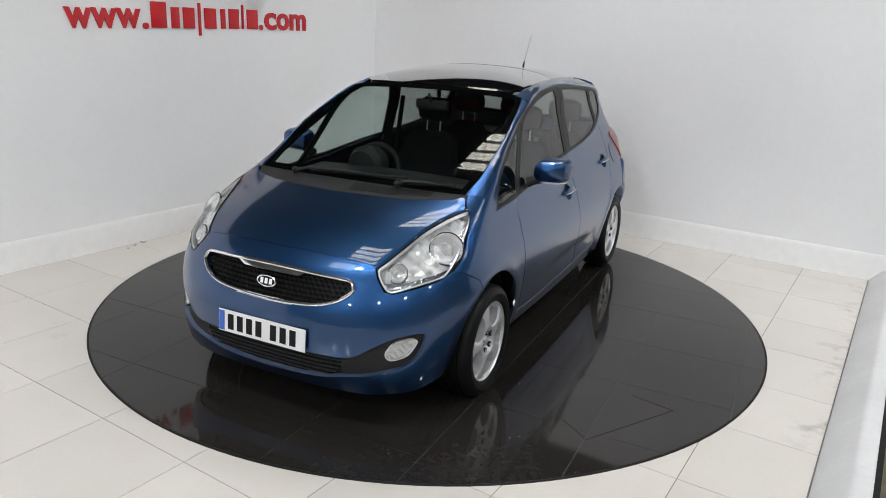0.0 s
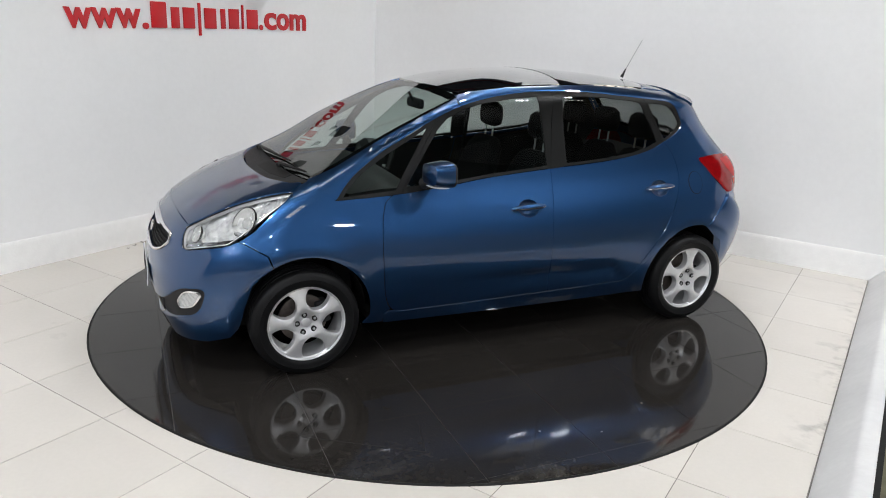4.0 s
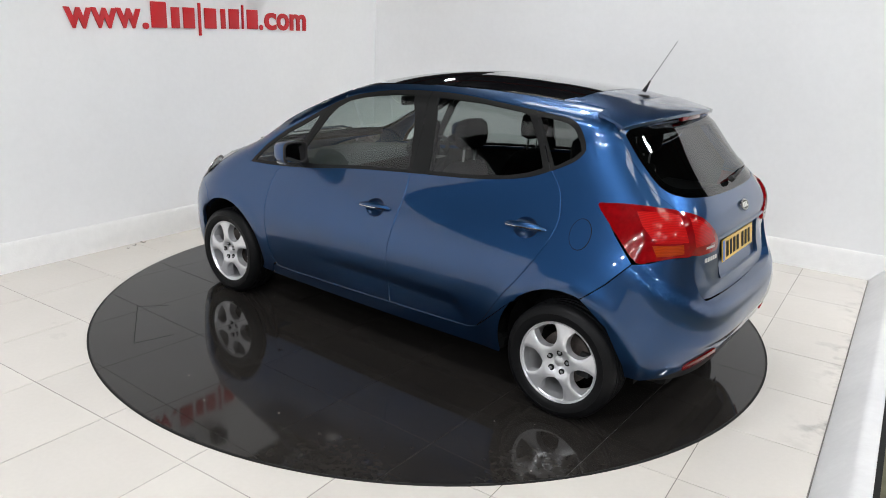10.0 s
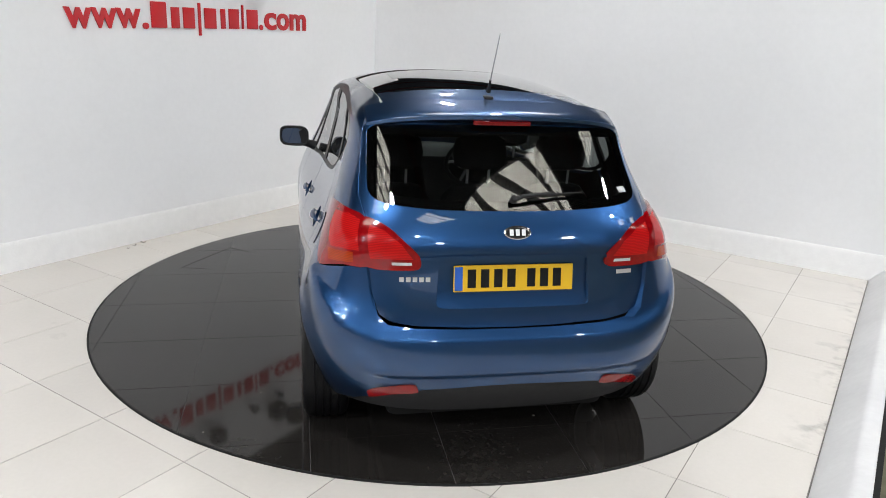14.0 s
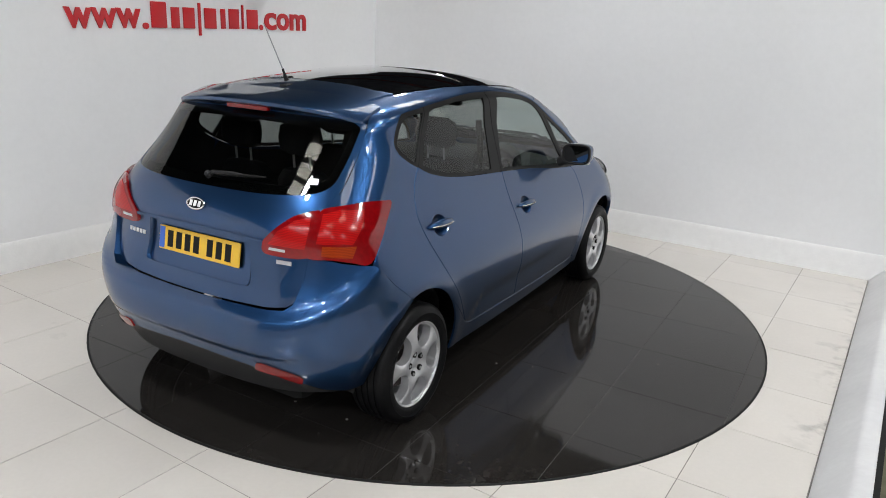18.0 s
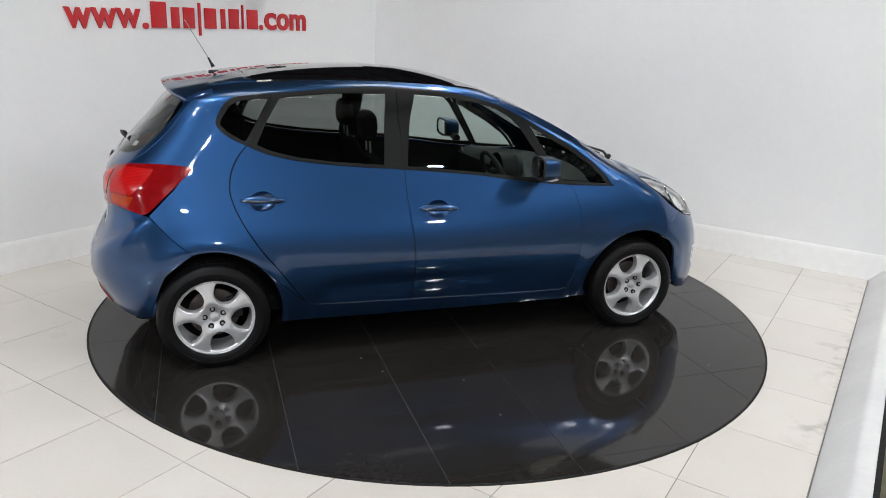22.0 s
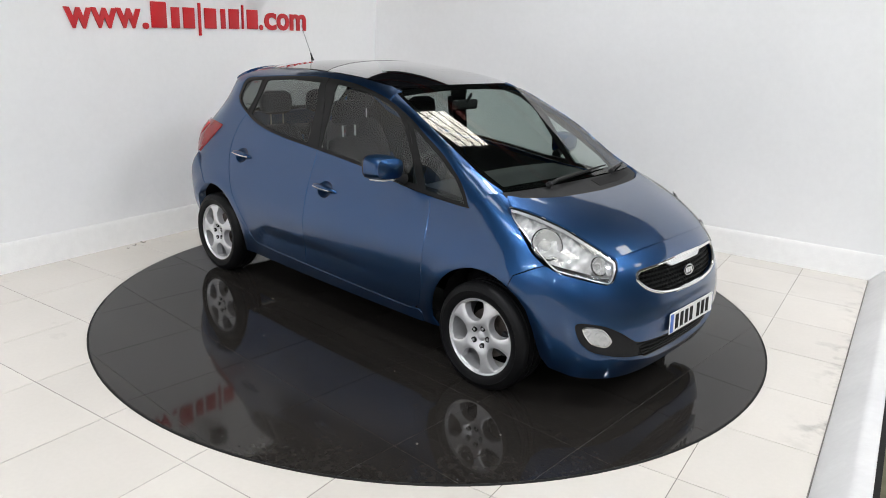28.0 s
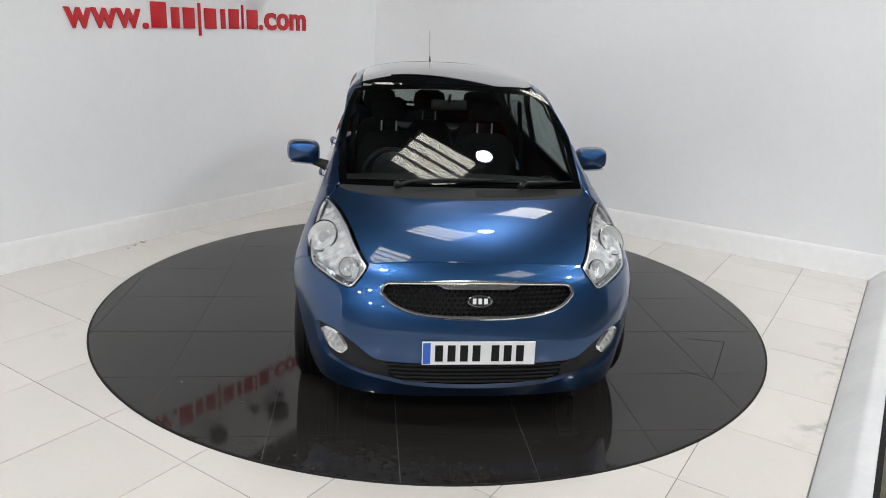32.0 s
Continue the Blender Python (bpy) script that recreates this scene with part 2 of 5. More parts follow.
def curve_through(points, steps=6, closed=True):
    """A smooth line through control points (Catmull-Rom), as tuples. A point with a third value 1 is a sharp corner."""
    pts = [np.array(p[:2], float) for p in points]
    sharp = [len(p) > 2 and p[2] for p in points]
    n, out = len(pts), []
    for i in range(n if closed else n - 1):
        p1, p2 = pts[i], pts[(i + 1) % n]
        p0 = pts[i - 1] if closed or i else p1
        p3 = pts[(i + 2) % n] if closed or i + 2 < n else p2
        m1 = (p2 - p1) if sharp[i] else (p2 - p0) / 2
        m2 = (p2 - p1) if sharp[(i + 1) % n] else (p3 - p1) / 2
        span = np.linalg.norm(p2 - p1)
        for m, q in ((m1, p1), (m2, p2)):
            k = np.linalg.norm(m)
            if k > span > 0:
                m *= span / k
        for s in np.arange(steps) / steps:
            a, b, c, d = 2 * s**3 - 3 * s**2 + 1, s**3 - 2 * s**2 + s, -2 * s**3 + 3 * s**2, s**3 - s**2
            out.append(tuple(a * p1 + b * m1 + c * p2 + d * m2))
    if not closed:
        out.append(tuple(pts[-1]))
    return out

# ---- the hall: bay walls, floor, roof ----
FLOOR = part("floor", box(-2.74, 2.604, -9.0, 2.74, -0.2, -0.0045), M_GROUT, smooth=False)
tagged(FLOOR, "cream tiled showroom floor with thin grey joints", "floor", kind="structure")
wall = part("wall_left", box(-2.86, -2.74, -9.0, 2.86, -0.2, 2.74), M_WALL, smooth=False)
tagged(wall, "plain white painted bay wall", "wall", kind="structure")
wall = part("wall_back", box(-2.74, 7.0, 2.74, 2.86, -0.2, 2.60), M_WALL, smooth=False)
tagged(wall, "plain white painted bay wall", "wall", kind="structure")


def plinth(name, a, b, inward, height=0.215, thick=0.045):
    """A skirting board with a rounded top edge from a to b; inward is the way into the bay."""
    a, b, q = Vector((*a, 0)), Vector((*b, 0)), Vector((*inward, 0))
    prof = [(0, -0.0042), (thick + 0.003, -0.0042), (thick, 0.012), (thick - 0.008, 0.05), (0.014, height - 0.03), (0.007, height - 0.008), (0.003, height), (0, height)]
    steps = 24
    rings = []
    for i in range(steps + 1):
        p = a.lerp(b, i / steps)
        rings.append([p + q * u + Vector((0, 0, z)) + q * 0.003 * noise.noise(p * 2.3 + Vector((0, 0, z * 9))) for u, z in prof])
    ob = part(name, ring_loft(rings, caps=True), M_PLINTH)
    return tagged(ob, "scuffed white skirting board along the wall", "skirting", kind="structure")


plinth("baseboard_left", (-2.74, -6.0), (-2.74, 2.74), (1, 0))
plinth("baseboard_back", (-2.695, 2.74), (5.4, 2.74), (0, -1))


def ramp():
    """The bay's sloping edge board: up from the floor, a flat top, a drop to the hall floor."""
    prof = [(2.6015, -0.003), (2.606, 0.004), (2.735, 0.138), (2.75, 0.148), (2.767, 0.152), (2.813, 0.154), (2.819, 0.149), (2.819, -0.02), (2.6015, -0.02)]
    rings = []
    for i in range(61):
        y = -9.0 + 11.693 * i / 60
        rings.append([(x + 0.003 * noise.noise(Vector((x * 3, y * 1.7, z * 5))), y, z + 0.002 * noise.noise(Vector((y * 2.1, x * 4, 3.3)))) for x, z in prof])
    ob = part("edge_ramp", ring_loft(rings, caps=True), M_RAMP)
    tagged(ob, "scuffed white sloping edge board beside the tiles", "ramp", kind="structure")
    gap = part("trim", box(2.5978, 2.6006, -9.0, 2.69, -0.01, -0.0008), M_GROUT, smooth=False)
    tagged(gap, "dark joint between tiles and edge board", "joint", kind="structure")
    # Black strip that paints the shade on the board's outer drop.
    drop = part("trim", box(2.821, 2.845, -9.0, 2.69, -0.01, 0.140), M_RIM, smooth=False)
    tagged(drop, "black strip for the shaded outer face of the ramp", "edge", kind="structure")


ramp()


def floor_tiles():
    """Cream tiles, 0.6 m square, cut at the walls."""
    shared = {}
    us = [-2.694] + [-2.7 + 0.6 * k for k in range(1, 9)] + [2.5965]
    vs = [-8.955 + 0.6 * k for k in range(20)] + [2.694]
    for u0, u1 in zip(us, us[1:]):
        for v0, v1 in zip(vs, vs[1:]):
            key = (round(u1 - u0, 3), round(v1 - v0, 3))
            if key not in shared:
                g = 0.0019
                shared[key] = mesh_of("tile", box(-key[0] / 2 + g, key[0] / 2 - g, -key[1] / 2 + g, key[1] / 2 - g, -0.008, 0.0, 0.0008, 1), M_TILE)
            t = new("tile", shared[key])
            t.parent = FLOOR
            t.location = ((u0 + u1) / 2, (v0 + v1) / 2, -0.002 - 0.0004 * random.random())


floor_tiles()


# ---- lettering on the left wall ----
def wall_text(words, y0, y1, z, height, parent, name):
    """Solid letters on the left wall from y0 to y1, standing on z."""
    cu = bpy.data.curves.new(name, "FONT")
    cu.body, cu.extrude, cu.offset, cu.bevel_depth, cu.bevel_resolution = words, 0.06, 0.022, 0.004, 1
    tmp = new("tmp_text", cu)
    me = bpy.data.meshes.new_from_object(tmp.evaluated_get(bpy.context.evaluated_depsgraph_get()))
    bpy.data.objects.remove(tmp)
    co = np.array([v.co[:] for v in me.vertices])
    xh = 0.52
    lo, hi = co[:, 0].min(), co[:, 0].max()
    dep = co[:, 2].max() - co[:, 2].min()
    for v, c in zip(me.vertices, co):
        v.co = (-2.738 + 0.013 * (c[2] - co[:, 2].min()) / dep, y0 + (y1 - y0) * (c[0] - lo) / (hi - lo), z + height * c[1] / xh)
    me.materials.clear()
    me.materials.append(M_RED)
    ob = new(name, me)
    ob.parent = parent
    return ob


sign = tagged(new("wall_sign"), "raised red web-address lettering on the white wall", "sign")
for k, (a, b) in enumerate(((-0.945, -0.725), (-0.735, -0.515), (-0.525, -0.305))):
    wall_text("w", a, b, 1.756 + 0.006 * k, 0.156, sign, "letter")
wall_text(".", -0.292, -0.236, 1.766, 0.150, sign, "letter")
# the name between the dots: plain bars of the letters' sizes
for a, b, z0, z1 in ((-0.222, -0.05, 1.762, 1.965), (-0.028, 0.078, 1.764, 1.930), (0.092, 0.233, 1.766, 1.934), (0.248, 0.30, 1.708, 1.978), (0.315, 0.466, 1.770, 1.938), (0.494, 0.570, 1.772, 1.940), (0.586, 0.728, 1.774, 1.944), (0.738, 0.784, 1.776, 1.984), (0.80, 0.956, 1.778, 1.948)):
    part("letter_bar", box(-2.738, -2.725, a + 0.012, b - 0.012, z0 + 0.006, z1 + 0.010, 0.004, 2), M_RED, sign)
wall_text(".", 0.966, 1.006, 1.788, 0.150, sign, "letter")
for w, a, b in (("c", 1.030, 1.183), ("o", 1.192, 1.353), ("m", 1.368, 1.592)):
    wall_text(w, a, b, 1.792, 0.160, sign, "letter")


def wall_spot(y, z, s):
    """A small dark spotlight on a bracket, above the lettering."""
    ob = tagged(new("wall_spotlight"), "small black spotlight on a bracket above the lettering", "spotlight", "wall spotlights")
    part("bracket", box(-2.74, -2.66, y - 0.012, y + 0.012, z + s * 0.3, z + s * 0.3 + 0.025), M_BLACK, ob)
    part("head", box(-2.68, -2.68 + s, y - s / 2, y + s / 2, z, z + s * 1.1, 0.012, 2), M_BLACK, ob)


for y, z, s in ((-0.16, 2.08, 0.06), (0.14, 2.12, 0.13), (0.66, 2.09, 0.07), (1.04, 2.09, 0.06), (0.95, 2.18, 0.16), (-0.9, 2.1, 0.07)):
    wall_spot(y, z, s)


# ---- scraps beside the skirting ----
def scrap(x, y, size, turn):
    """A curled flake of torn paper on the floor."""
    n = 9
    rings = []
    for i in range(n):
        s = i / (n - 1) - 0.5
        lift = 0.004 + 0.5 * size * s * s
        w = size * (0.32 + 0.12 * math.sin(7 * s + turn))
        rings.append([(size * s, -w / 2, lift), (size * s, w / 2, lift + 0.2 * w), (size * s, w / 2, lift + 0.2 * w + 0.0015), (size * s, -w / 2, lift + 0.0015)])
    ob = part("paper_scrap", ring_loft(rings, caps=True), M_GROUT)
    ob.matrix_basis = pose(x, y, -0.006, 0, 0, turn)
    return tagged(ob, "grey curled paper scrap lying on the tiles beside the skirting", "scrap", "floor scraps")


for x, y, size, turn in ((-2.655, -0.50, 0.05, 25), (-2.63, -0.60, 0.035, 100), (-2.60, -0.68, 0.022, 50)):
    scrap(x, y, size, turn)

# ---- the turntable ----
DISC_R = 2.23
turntable = tagged(new("turntable"), "round black polished tile turntable set in the floor", "turntable")
part("disc_base", turned([(0.01, -0.1), (DISC_R, -0.1), (DISC_R + 0.003, -0.003), (DISC_R - 0.002, 0.0005), (0.01, 0.0005)], n=160, axis="z"), M_DISCJOINT, turntable)
part("edge_band", turned([(DISC_R, -0.05), (DISC_R + 0.012, -0.05), (DISC_R + 0.011, 0.001), (DISC_R + 0.006, 0.003), (DISC_R, 0.002)], n=160, axis="z"), M_RIM, turntable, "thin black rubber edge")


def disc_tile(x0, x1, y0, y1):
    bm = bmesh.new()
    n = 200
    f = bm.faces.new([bm.verts.new(((DISC_R - 0.003) * math.cos(2 * math.pi * i / n), (DISC_R - 0.003) * math.sin(2 * math.pi * i / n), 0.0025)) for i in range(n)])
    for co, no in (((x0, 0, 0), (-1, 0, 0)), ((x1, 0, 0), (1, 0, 0)), ((0, y0, 0), (0, -1, 0)), ((0, y1, 0), (0, 1, 0))):
        bmesh.ops.bisect_plane(bm, geom=bm.verts[:] + bm.edges[:] + bm.faces[:], plane_co=co, plane_no=no, clear_outer=True)
        if not bm.faces:
            return None
    low = bmesh.ops.extrude_face_region(bm, geom=bm.faces[:])
    for v in low["geom"]:
        if isinstance(v, bmesh.types.BMVert):
            v.co.z -= 0.006
    bmesh.ops.recalc_face_normals(bm, faces=bm.faces[:])
    return bm


PITCH, JOINT = 0.605, 0.0016
for i in range(-5, 5):
    for j in range(-5, 5):
        bm = disc_tile(0.015 + i * PITCH + JOINT, 0.015 + (i + 1) * PITCH - JOINT, 0.29 + j * PITCH + JOINT, 0.29 + (j + 1) * PITCH - JOINT)
        if bm:
            part("tile", bm, M_DISC, turntable, smooth=False)


def groove(points, width=0.004):
    """A thin dark slot in the turntable's top."""
    for (x0, y0), (x1, y1) in zip(points, points[1:]):
        d = Vector((x1 - x0, y1 - y0)).normalized()
        n = Vector((-d.y, d.x)) * width / 2
        bm = bmesh.new()
        lo = [bm.verts.new((x0 + n.x, y0 + n.y, 0.0031)), bm.verts.new((x1 + n.x, y1 + n.y, 0.0031)), bm.verts.new((x1 - n.x, y1 - n.y, 0.0031)), bm.verts.new((x0 - n.x, y0 - n.y, 0.0031))]
        bm.faces.new(lo)
        part("hatch_slot", bm, M_RIM, turntable, "dark slot of the service hatch", smooth=False)


groove([(0.735, 1.605), (0.79, 1.83), (1.30, 1.51), (1.175, 1.355)])


def grit():
    """Crumbs and flakes lying on the turntable."""
    bm = bmesh.new()
    rnd = random.Random(11)
    for k in range(26):
        a, r = rnd.uniform(0, 2 * math.pi), DISC_R * rnd.uniform(0.45, 0.97)
        s = rnd.uniform(0.003, 0.009)
        n = rnd.randint(5, 7)
        top = [bm.verts.new((r * math.cos(a) + s * rnd.uniform(0.5, 1.2) * math.cos(2 * math.pi * i / n), r * math.sin(a) + s * rnd.uniform(0.4, 1.0) * math.sin(2 * math.pi * i / n), 0.0026 + s * rnd.uniform(0.15, 0.4))) for i in range(n)]
        low = [bm.verts.new((v.co.x, v.co.y, 0.0024)) for v in top]
        bm.faces.new(top)
        for i in range(n):
            bm.faces.new((low[i], low[(i + 1) % n], top[(i + 1) % n], top[i]))
    return bm


tagged(part("grit", grit(), M_GROUT, turntable, smooth=False), "pale crumbs of dirt", kind="stuff")

# ---- the car: one analytic skin, cut into panels ----
def smooth_table(rows, lo, hi, n=600, blur=9):
    """A smoothed table of y over x through the rows."""
    xs, ys = np.array(rows, float).T
    g = np.linspace(lo, hi, n)
    d = np.gradient(ys, xs)
    k = np.clip(np.searchsorted(xs, g) - 1, 0, len(xs) - 2)
    h = xs[k + 1] - xs[k]
    s = np.clip((g - xs[k]) / h, 0, 1)
    v = (2*s**3 - 3*s**2 + 1) * ys[k] + (s**3 - 2*s**2 + s) * h * d[k] + (-2*s**3 + 3*s**2) * ys[k+1] + (s**3 - s**2) * h * d[k+1]
    for _ in range(2):
        v = np.convolve(np.pad(v, blur // 2, mode="edge"), np.ones(blur) / blur, mode="valid")
    return g, v


NOSE = smooth_table([(0.1, 1.95), (0.2, 2.0), (0.3, 2.045), (0.4, 2.063), (0.5, 2.065), (0.6, 2.048), (0.7, 2.005), (0.76, 1.975), (0.82, 1.906), (0.88, 1.811), (0.95, 1.654), (1.0, 1.502), (1.05, 1.340), (1.1, 1.225), (1.2, 1.02), (1.3, 0.815), (1.4, 0.612), (1.5, 0.385), (1.6, 0.09), (1.7, -0.15)], 0.1, 1.7, blur=31)
TAIL = smooth_table([(0.1, -1.742), (0.2, -1.82), (0.3, -1.880), (0.45, -1.938), (0.53, -1.945), (0.6, -1.934), (0.7, -1.902), (0.8, -1.865), (0.95, -1.85), (1.05, -1.845), (1.1, -1.81), (1.2, -1.71), (1.3, -1.62), (1.38, -1.56), (1.44, -1.5), (1.5, -1.465), (1.6, -1.43), (1.7, -1.38)], 0.1, 1.7, blur=31)
HALF = smooth_table([(0.1, 0.800), (0.2, 0.830), (0.3, 0.854), (0.4, 0.871), (0.5, 0.883), (0.57, 0.888), (0.63, 0.888), (0.7, 0.877), (0.8, 0.844), (0.87, 0.815), (0.95, 0.779), (1.0, 0.758), (1.09, 0.727), (1.2, 0.698), (1.3, 0.672), (1.4, 0.65), (1.5, 0.66), (1.6, 0.685), (1.7, 0.7)], 0.1, 1.7, blur=31)
ROOF = smooth_table([(-2.2, 1.381), (-1.9, 1.423), (-1.6, 1.471), (-1.3, 1.533), (-1.0, 1.563), (-0.6, 1.592), (-0.2, 1.597), (0.2, 1.572), (0.6, 1.545), (1.0, 1.51), (2.2, 1.412)], -2.2, 2.2, blur=31)
NOSE_IN = smooth_table([(0.1, 1.6), (0.4, 1.45), (0.7, 1.4), (1.0, 1.15), (1.1, 1.0), (1.3, 0.76), (1.5, 0.22), (1.7, -0.3)], 0.1, 1.7, blur=31)
TAIL_IN = smooth_table([(0.1, -1.15), (0.4, -1.24), (0.7, -1.27), (1.0, -1.3), (1.3, -1.07), (1.5, -1.05), (1.7, -1.1)], 0.1, 1.7, blur=31)
NEXP = smooth_table([(0.1, 3.6), (0.4, 2.8), (0.7, 2.35), (1.0, 2.6), (1.25, 3.1), (1.5, 3.3), (1.7, 3.4)], 0.1, 1.7, blur=31)
TEXP = smooth_table([(0.1, 3.1), (0.4, 3.6), (0.7, 3.95), (1.0, 3.9), (1.3, 3.9), (1.7, 4.0)], 0.1, 1.7, blur=31)
BOW = smooth_table([(0.1, 0.03), (0.6, 0.006), (1.0, -0.008), (1.3, 0.0), (1.7, 0.005)], 0.1, 1.7, blur=31)


def look_up(table, v):
    return np.interp(v, table[0], table[1])


def shares(x, z):
    """How much the nose, tail and roof take off the width, the full half width, and the rounding's power."""
    xf, xr, xa, xb = look_up(NOSE, z), look_up(TAIL, z), look_up(NOSE_IN, z), look_up(TAIL_IN, z)
    ne, te = look_up(NEXP, z), look_up(TEXP, z)
    zt = look_up(ROOF, x)
    u = np.clip((x - xa) / (xf - xa), 0, 1.5) ** ne
    r = np.clip((x - xb) / (xr - xb), 0, 1.5) ** te
    t = np.clip((z - 1.39) / (zt - 1.39), 0, 1.5) ** 3.0
    m = (ne * u + te * r + 3.0 * t + 0.01) / (u + r + t + 0.01 / 3)
    w = look_up(HALF, z) * (1 - look_up(BOW, z) * (x + 0.1) ** 2)
    # wheel-arch lips and the scallop pressed into the lower doors
    for cx in (1.3075, -1.3075):
        q = np.hypot(x - cx, z - 0.316)
        w = w + 0.010 * np.exp(-(((q - 0.385) / 0.05) ** 2))
    zc = np.minimum(0.475 + 0.012 * x, 0.36 + 0.75 * (x + 0.80))
    under = np.exp(-(np.clip((zc - z) / 0.11, 0, 9) ** 2)) / (1 + np.exp(np.clip((z - zc) / 0.010, -40, 40)))
    w = w - 0.011 * under / (1 + np.exp(np.clip((x - 0.30) / 0.14, -40, 40))) / (1 + np.exp(np.clip((-0.74 - x) / 0.03, -40, 40)))
    return u, r, t, w, m


def half_width(x, z):
    """Half the car's width at x along it and z above the ground: the whole skin."""
    u, r, t, w, m = shares(x, z)
    left = 1 - u - r - t
    return np.where(left < 0, -0.01, w * np.maximum(left, 0) ** (1 / m))


AXES = {"nose": (1.0, 1), "tail": (-1.0, -1), "screen": (-0.5, 1)}


def skin(kind, a, b):
    """Points of the skin on the car's left. side: a, b are x, z; nose, tail, screen: degrees round an upright axis, and z; top: x, y."""
    a, b = np.asarray(a, float), np.asarray(b, float)
    if kind == "side":
        return np.stack([a, np.maximum(half_width(a, b), 0), b], -1)
    lo = np.zeros_like(a)
    if kind == "top":
        lo, hi = lo + 0.6, lo + 1.75
        for _ in range(40):
            mid = (lo + hi) / 2
            ins = half_width(a, mid) > np.abs(b)
            lo, hi = np.where(ins, mid, lo), np.where(ins, hi, mid)
        return np.stack([a, b, lo], -1)
    x0, way = AXES[kind]
    c, s = way * np.cos(np.radians(a)), np.sin(np.radians(a))
    hi = lo + 2.2
    for _ in range(40):
        mid = (lo + hi) / 2
        ins = half_width(x0 + mid * c, b) > np.abs(mid * s)
        lo, hi = np.where(ins, mid, lo), np.where(ins, hi, mid)
    return np.stack([x0 + lo * c, lo * s, b], -1)


def fullness(p):
    """Above 1 outside the skin, below 1 inside; smooth across every edge."""
    x, y, z = p[:, 0], np.abs(p[:, 1]), p[:, 2]
    u, r, t, w, m = shares(x, z)
    return (y / w) ** m + u + r + t


def skin_normal(p, e=0.006):
    e = max(e, 0.01)
    g = np.stack([fullness(p + d) - fullness(p - d) for d in np.eye(3) * e], -1)
    return g / np.linalg.norm(g, axis=1, keepdims=True)


def fair_normal(p, fair):
    """Normals of a low-order sheet laid through the points, for large panels of glass and sheet metal. fair: the axis it faces, then (power along, power across) terms."""
    way, terms, *tilt = fair
    up = way == "z"
    d, v = (p[:, 2], p[:, 0]) if up else (p[:, 0], p[:, 2])
    y = p[:, 1]
    c = np.linalg.lstsq(np.stack([v ** i * y ** j for i, j in terms], -1), d, rcond=None)[0]
    dv = sum(k * i * v ** (i - 1) * y ** j for k, (i, j) in zip(c, terms) if i)
    dv = dv + (tilt[0] if tilt else 0.0)
    dy = sum(k * j * v ** i * y ** (j - 1) for k, (i, j) in zip(c, terms) if j)
    one = np.ones_like(y)
    g = np.stack([-dv, -dy, one], -1) if up else np.stack([one, -dy, -dv], -1) * (1 if way == "x" else -1)
    return g / np.linalg.norm(g, axis=1, keepdims=True)


SCREEN_FAIR = ("x", [(0, 0), (1, 0), (2, 0), (0, 2), (1, 2)])
REAR_FAIR = ("-x", [(0, 0), (1, 0), (2, 0), (0, 2), (1, 2), (0, 4)])
BONNET_FAIR = ("z", [(0, 0), (1, 0), (2, 0), (3, 0), (0, 2), (1, 2), (0, 4)], 0.07)
GATE_FAIR = ("-x", [(0, 0), (1, 0), (2, 0), (3, 0), (4, 0), (5, 0), (0, 2), (1, 2), (2, 2), (0, 4), (1, 4), (0, 6)])
ROOF_FRONT_FAIR = ("z", [(0, 0), (1, 0), (2, 0), (0, 2)], 0.11)
ROOF_FAIR = ("z", [(0, 0), (1, 0), (2, 0), (0, 2)])


def inside(pts, line):
    """Which points lie within a closed line."""
    p, q = np.asarray(line), np.roll(np.asarray(line), -1, axis=0)
    hit = np.zeros(len(pts), bool)
    for (x0, y0), (x1, y1) in zip(p, q):
        if y0 != y1:
            k = (y0 > pts[:, 1]) != (y1 > pts[:, 1])
            hit ^= k & (pts[:, 0] < (x1 - x0) * (pts[:, 1] - y0) / (y1 - y0) + x0)
    return hit


def whole(line, kind):
    """A half outline that begins and ends on the middle line, joined with its mirror image."""
    k = 1 if kind == "top" else 0
    flip = [((p[0], -p[1]) if k else (-p[0], p[1])) for p in line[::-1] if abs(p[k]) > 1e-4]
    return list(line) + flip


def shrunk(line, by, kind):
    """An outline drawn in towards its middle by about so many metres."""
    p = np.array([q[:2] for q in line], float)
    unit = np.array([0.0175 * 0.9, 1.0]) if kind in AXES else np.ones(2)
    m = p * unit
    tang = np.roll(m, -1, axis=0) - np.roll(m, 1, axis=0)
    nor = np.stack([-tang[:, 1], tang[:, 0]], -1)
    nor /= np.maximum(np.linalg.norm(nor, axis=1, keepdims=True), 1e-9)
    area = (m[:, 0] * np.roll(m[:, 1], -1) - np.roll(m[:, 0], -1) * m[:, 1]).sum()
    m = m + nor * by * (1 if area > 0 else -1)
    return [tuple(q) for q in m / unit]


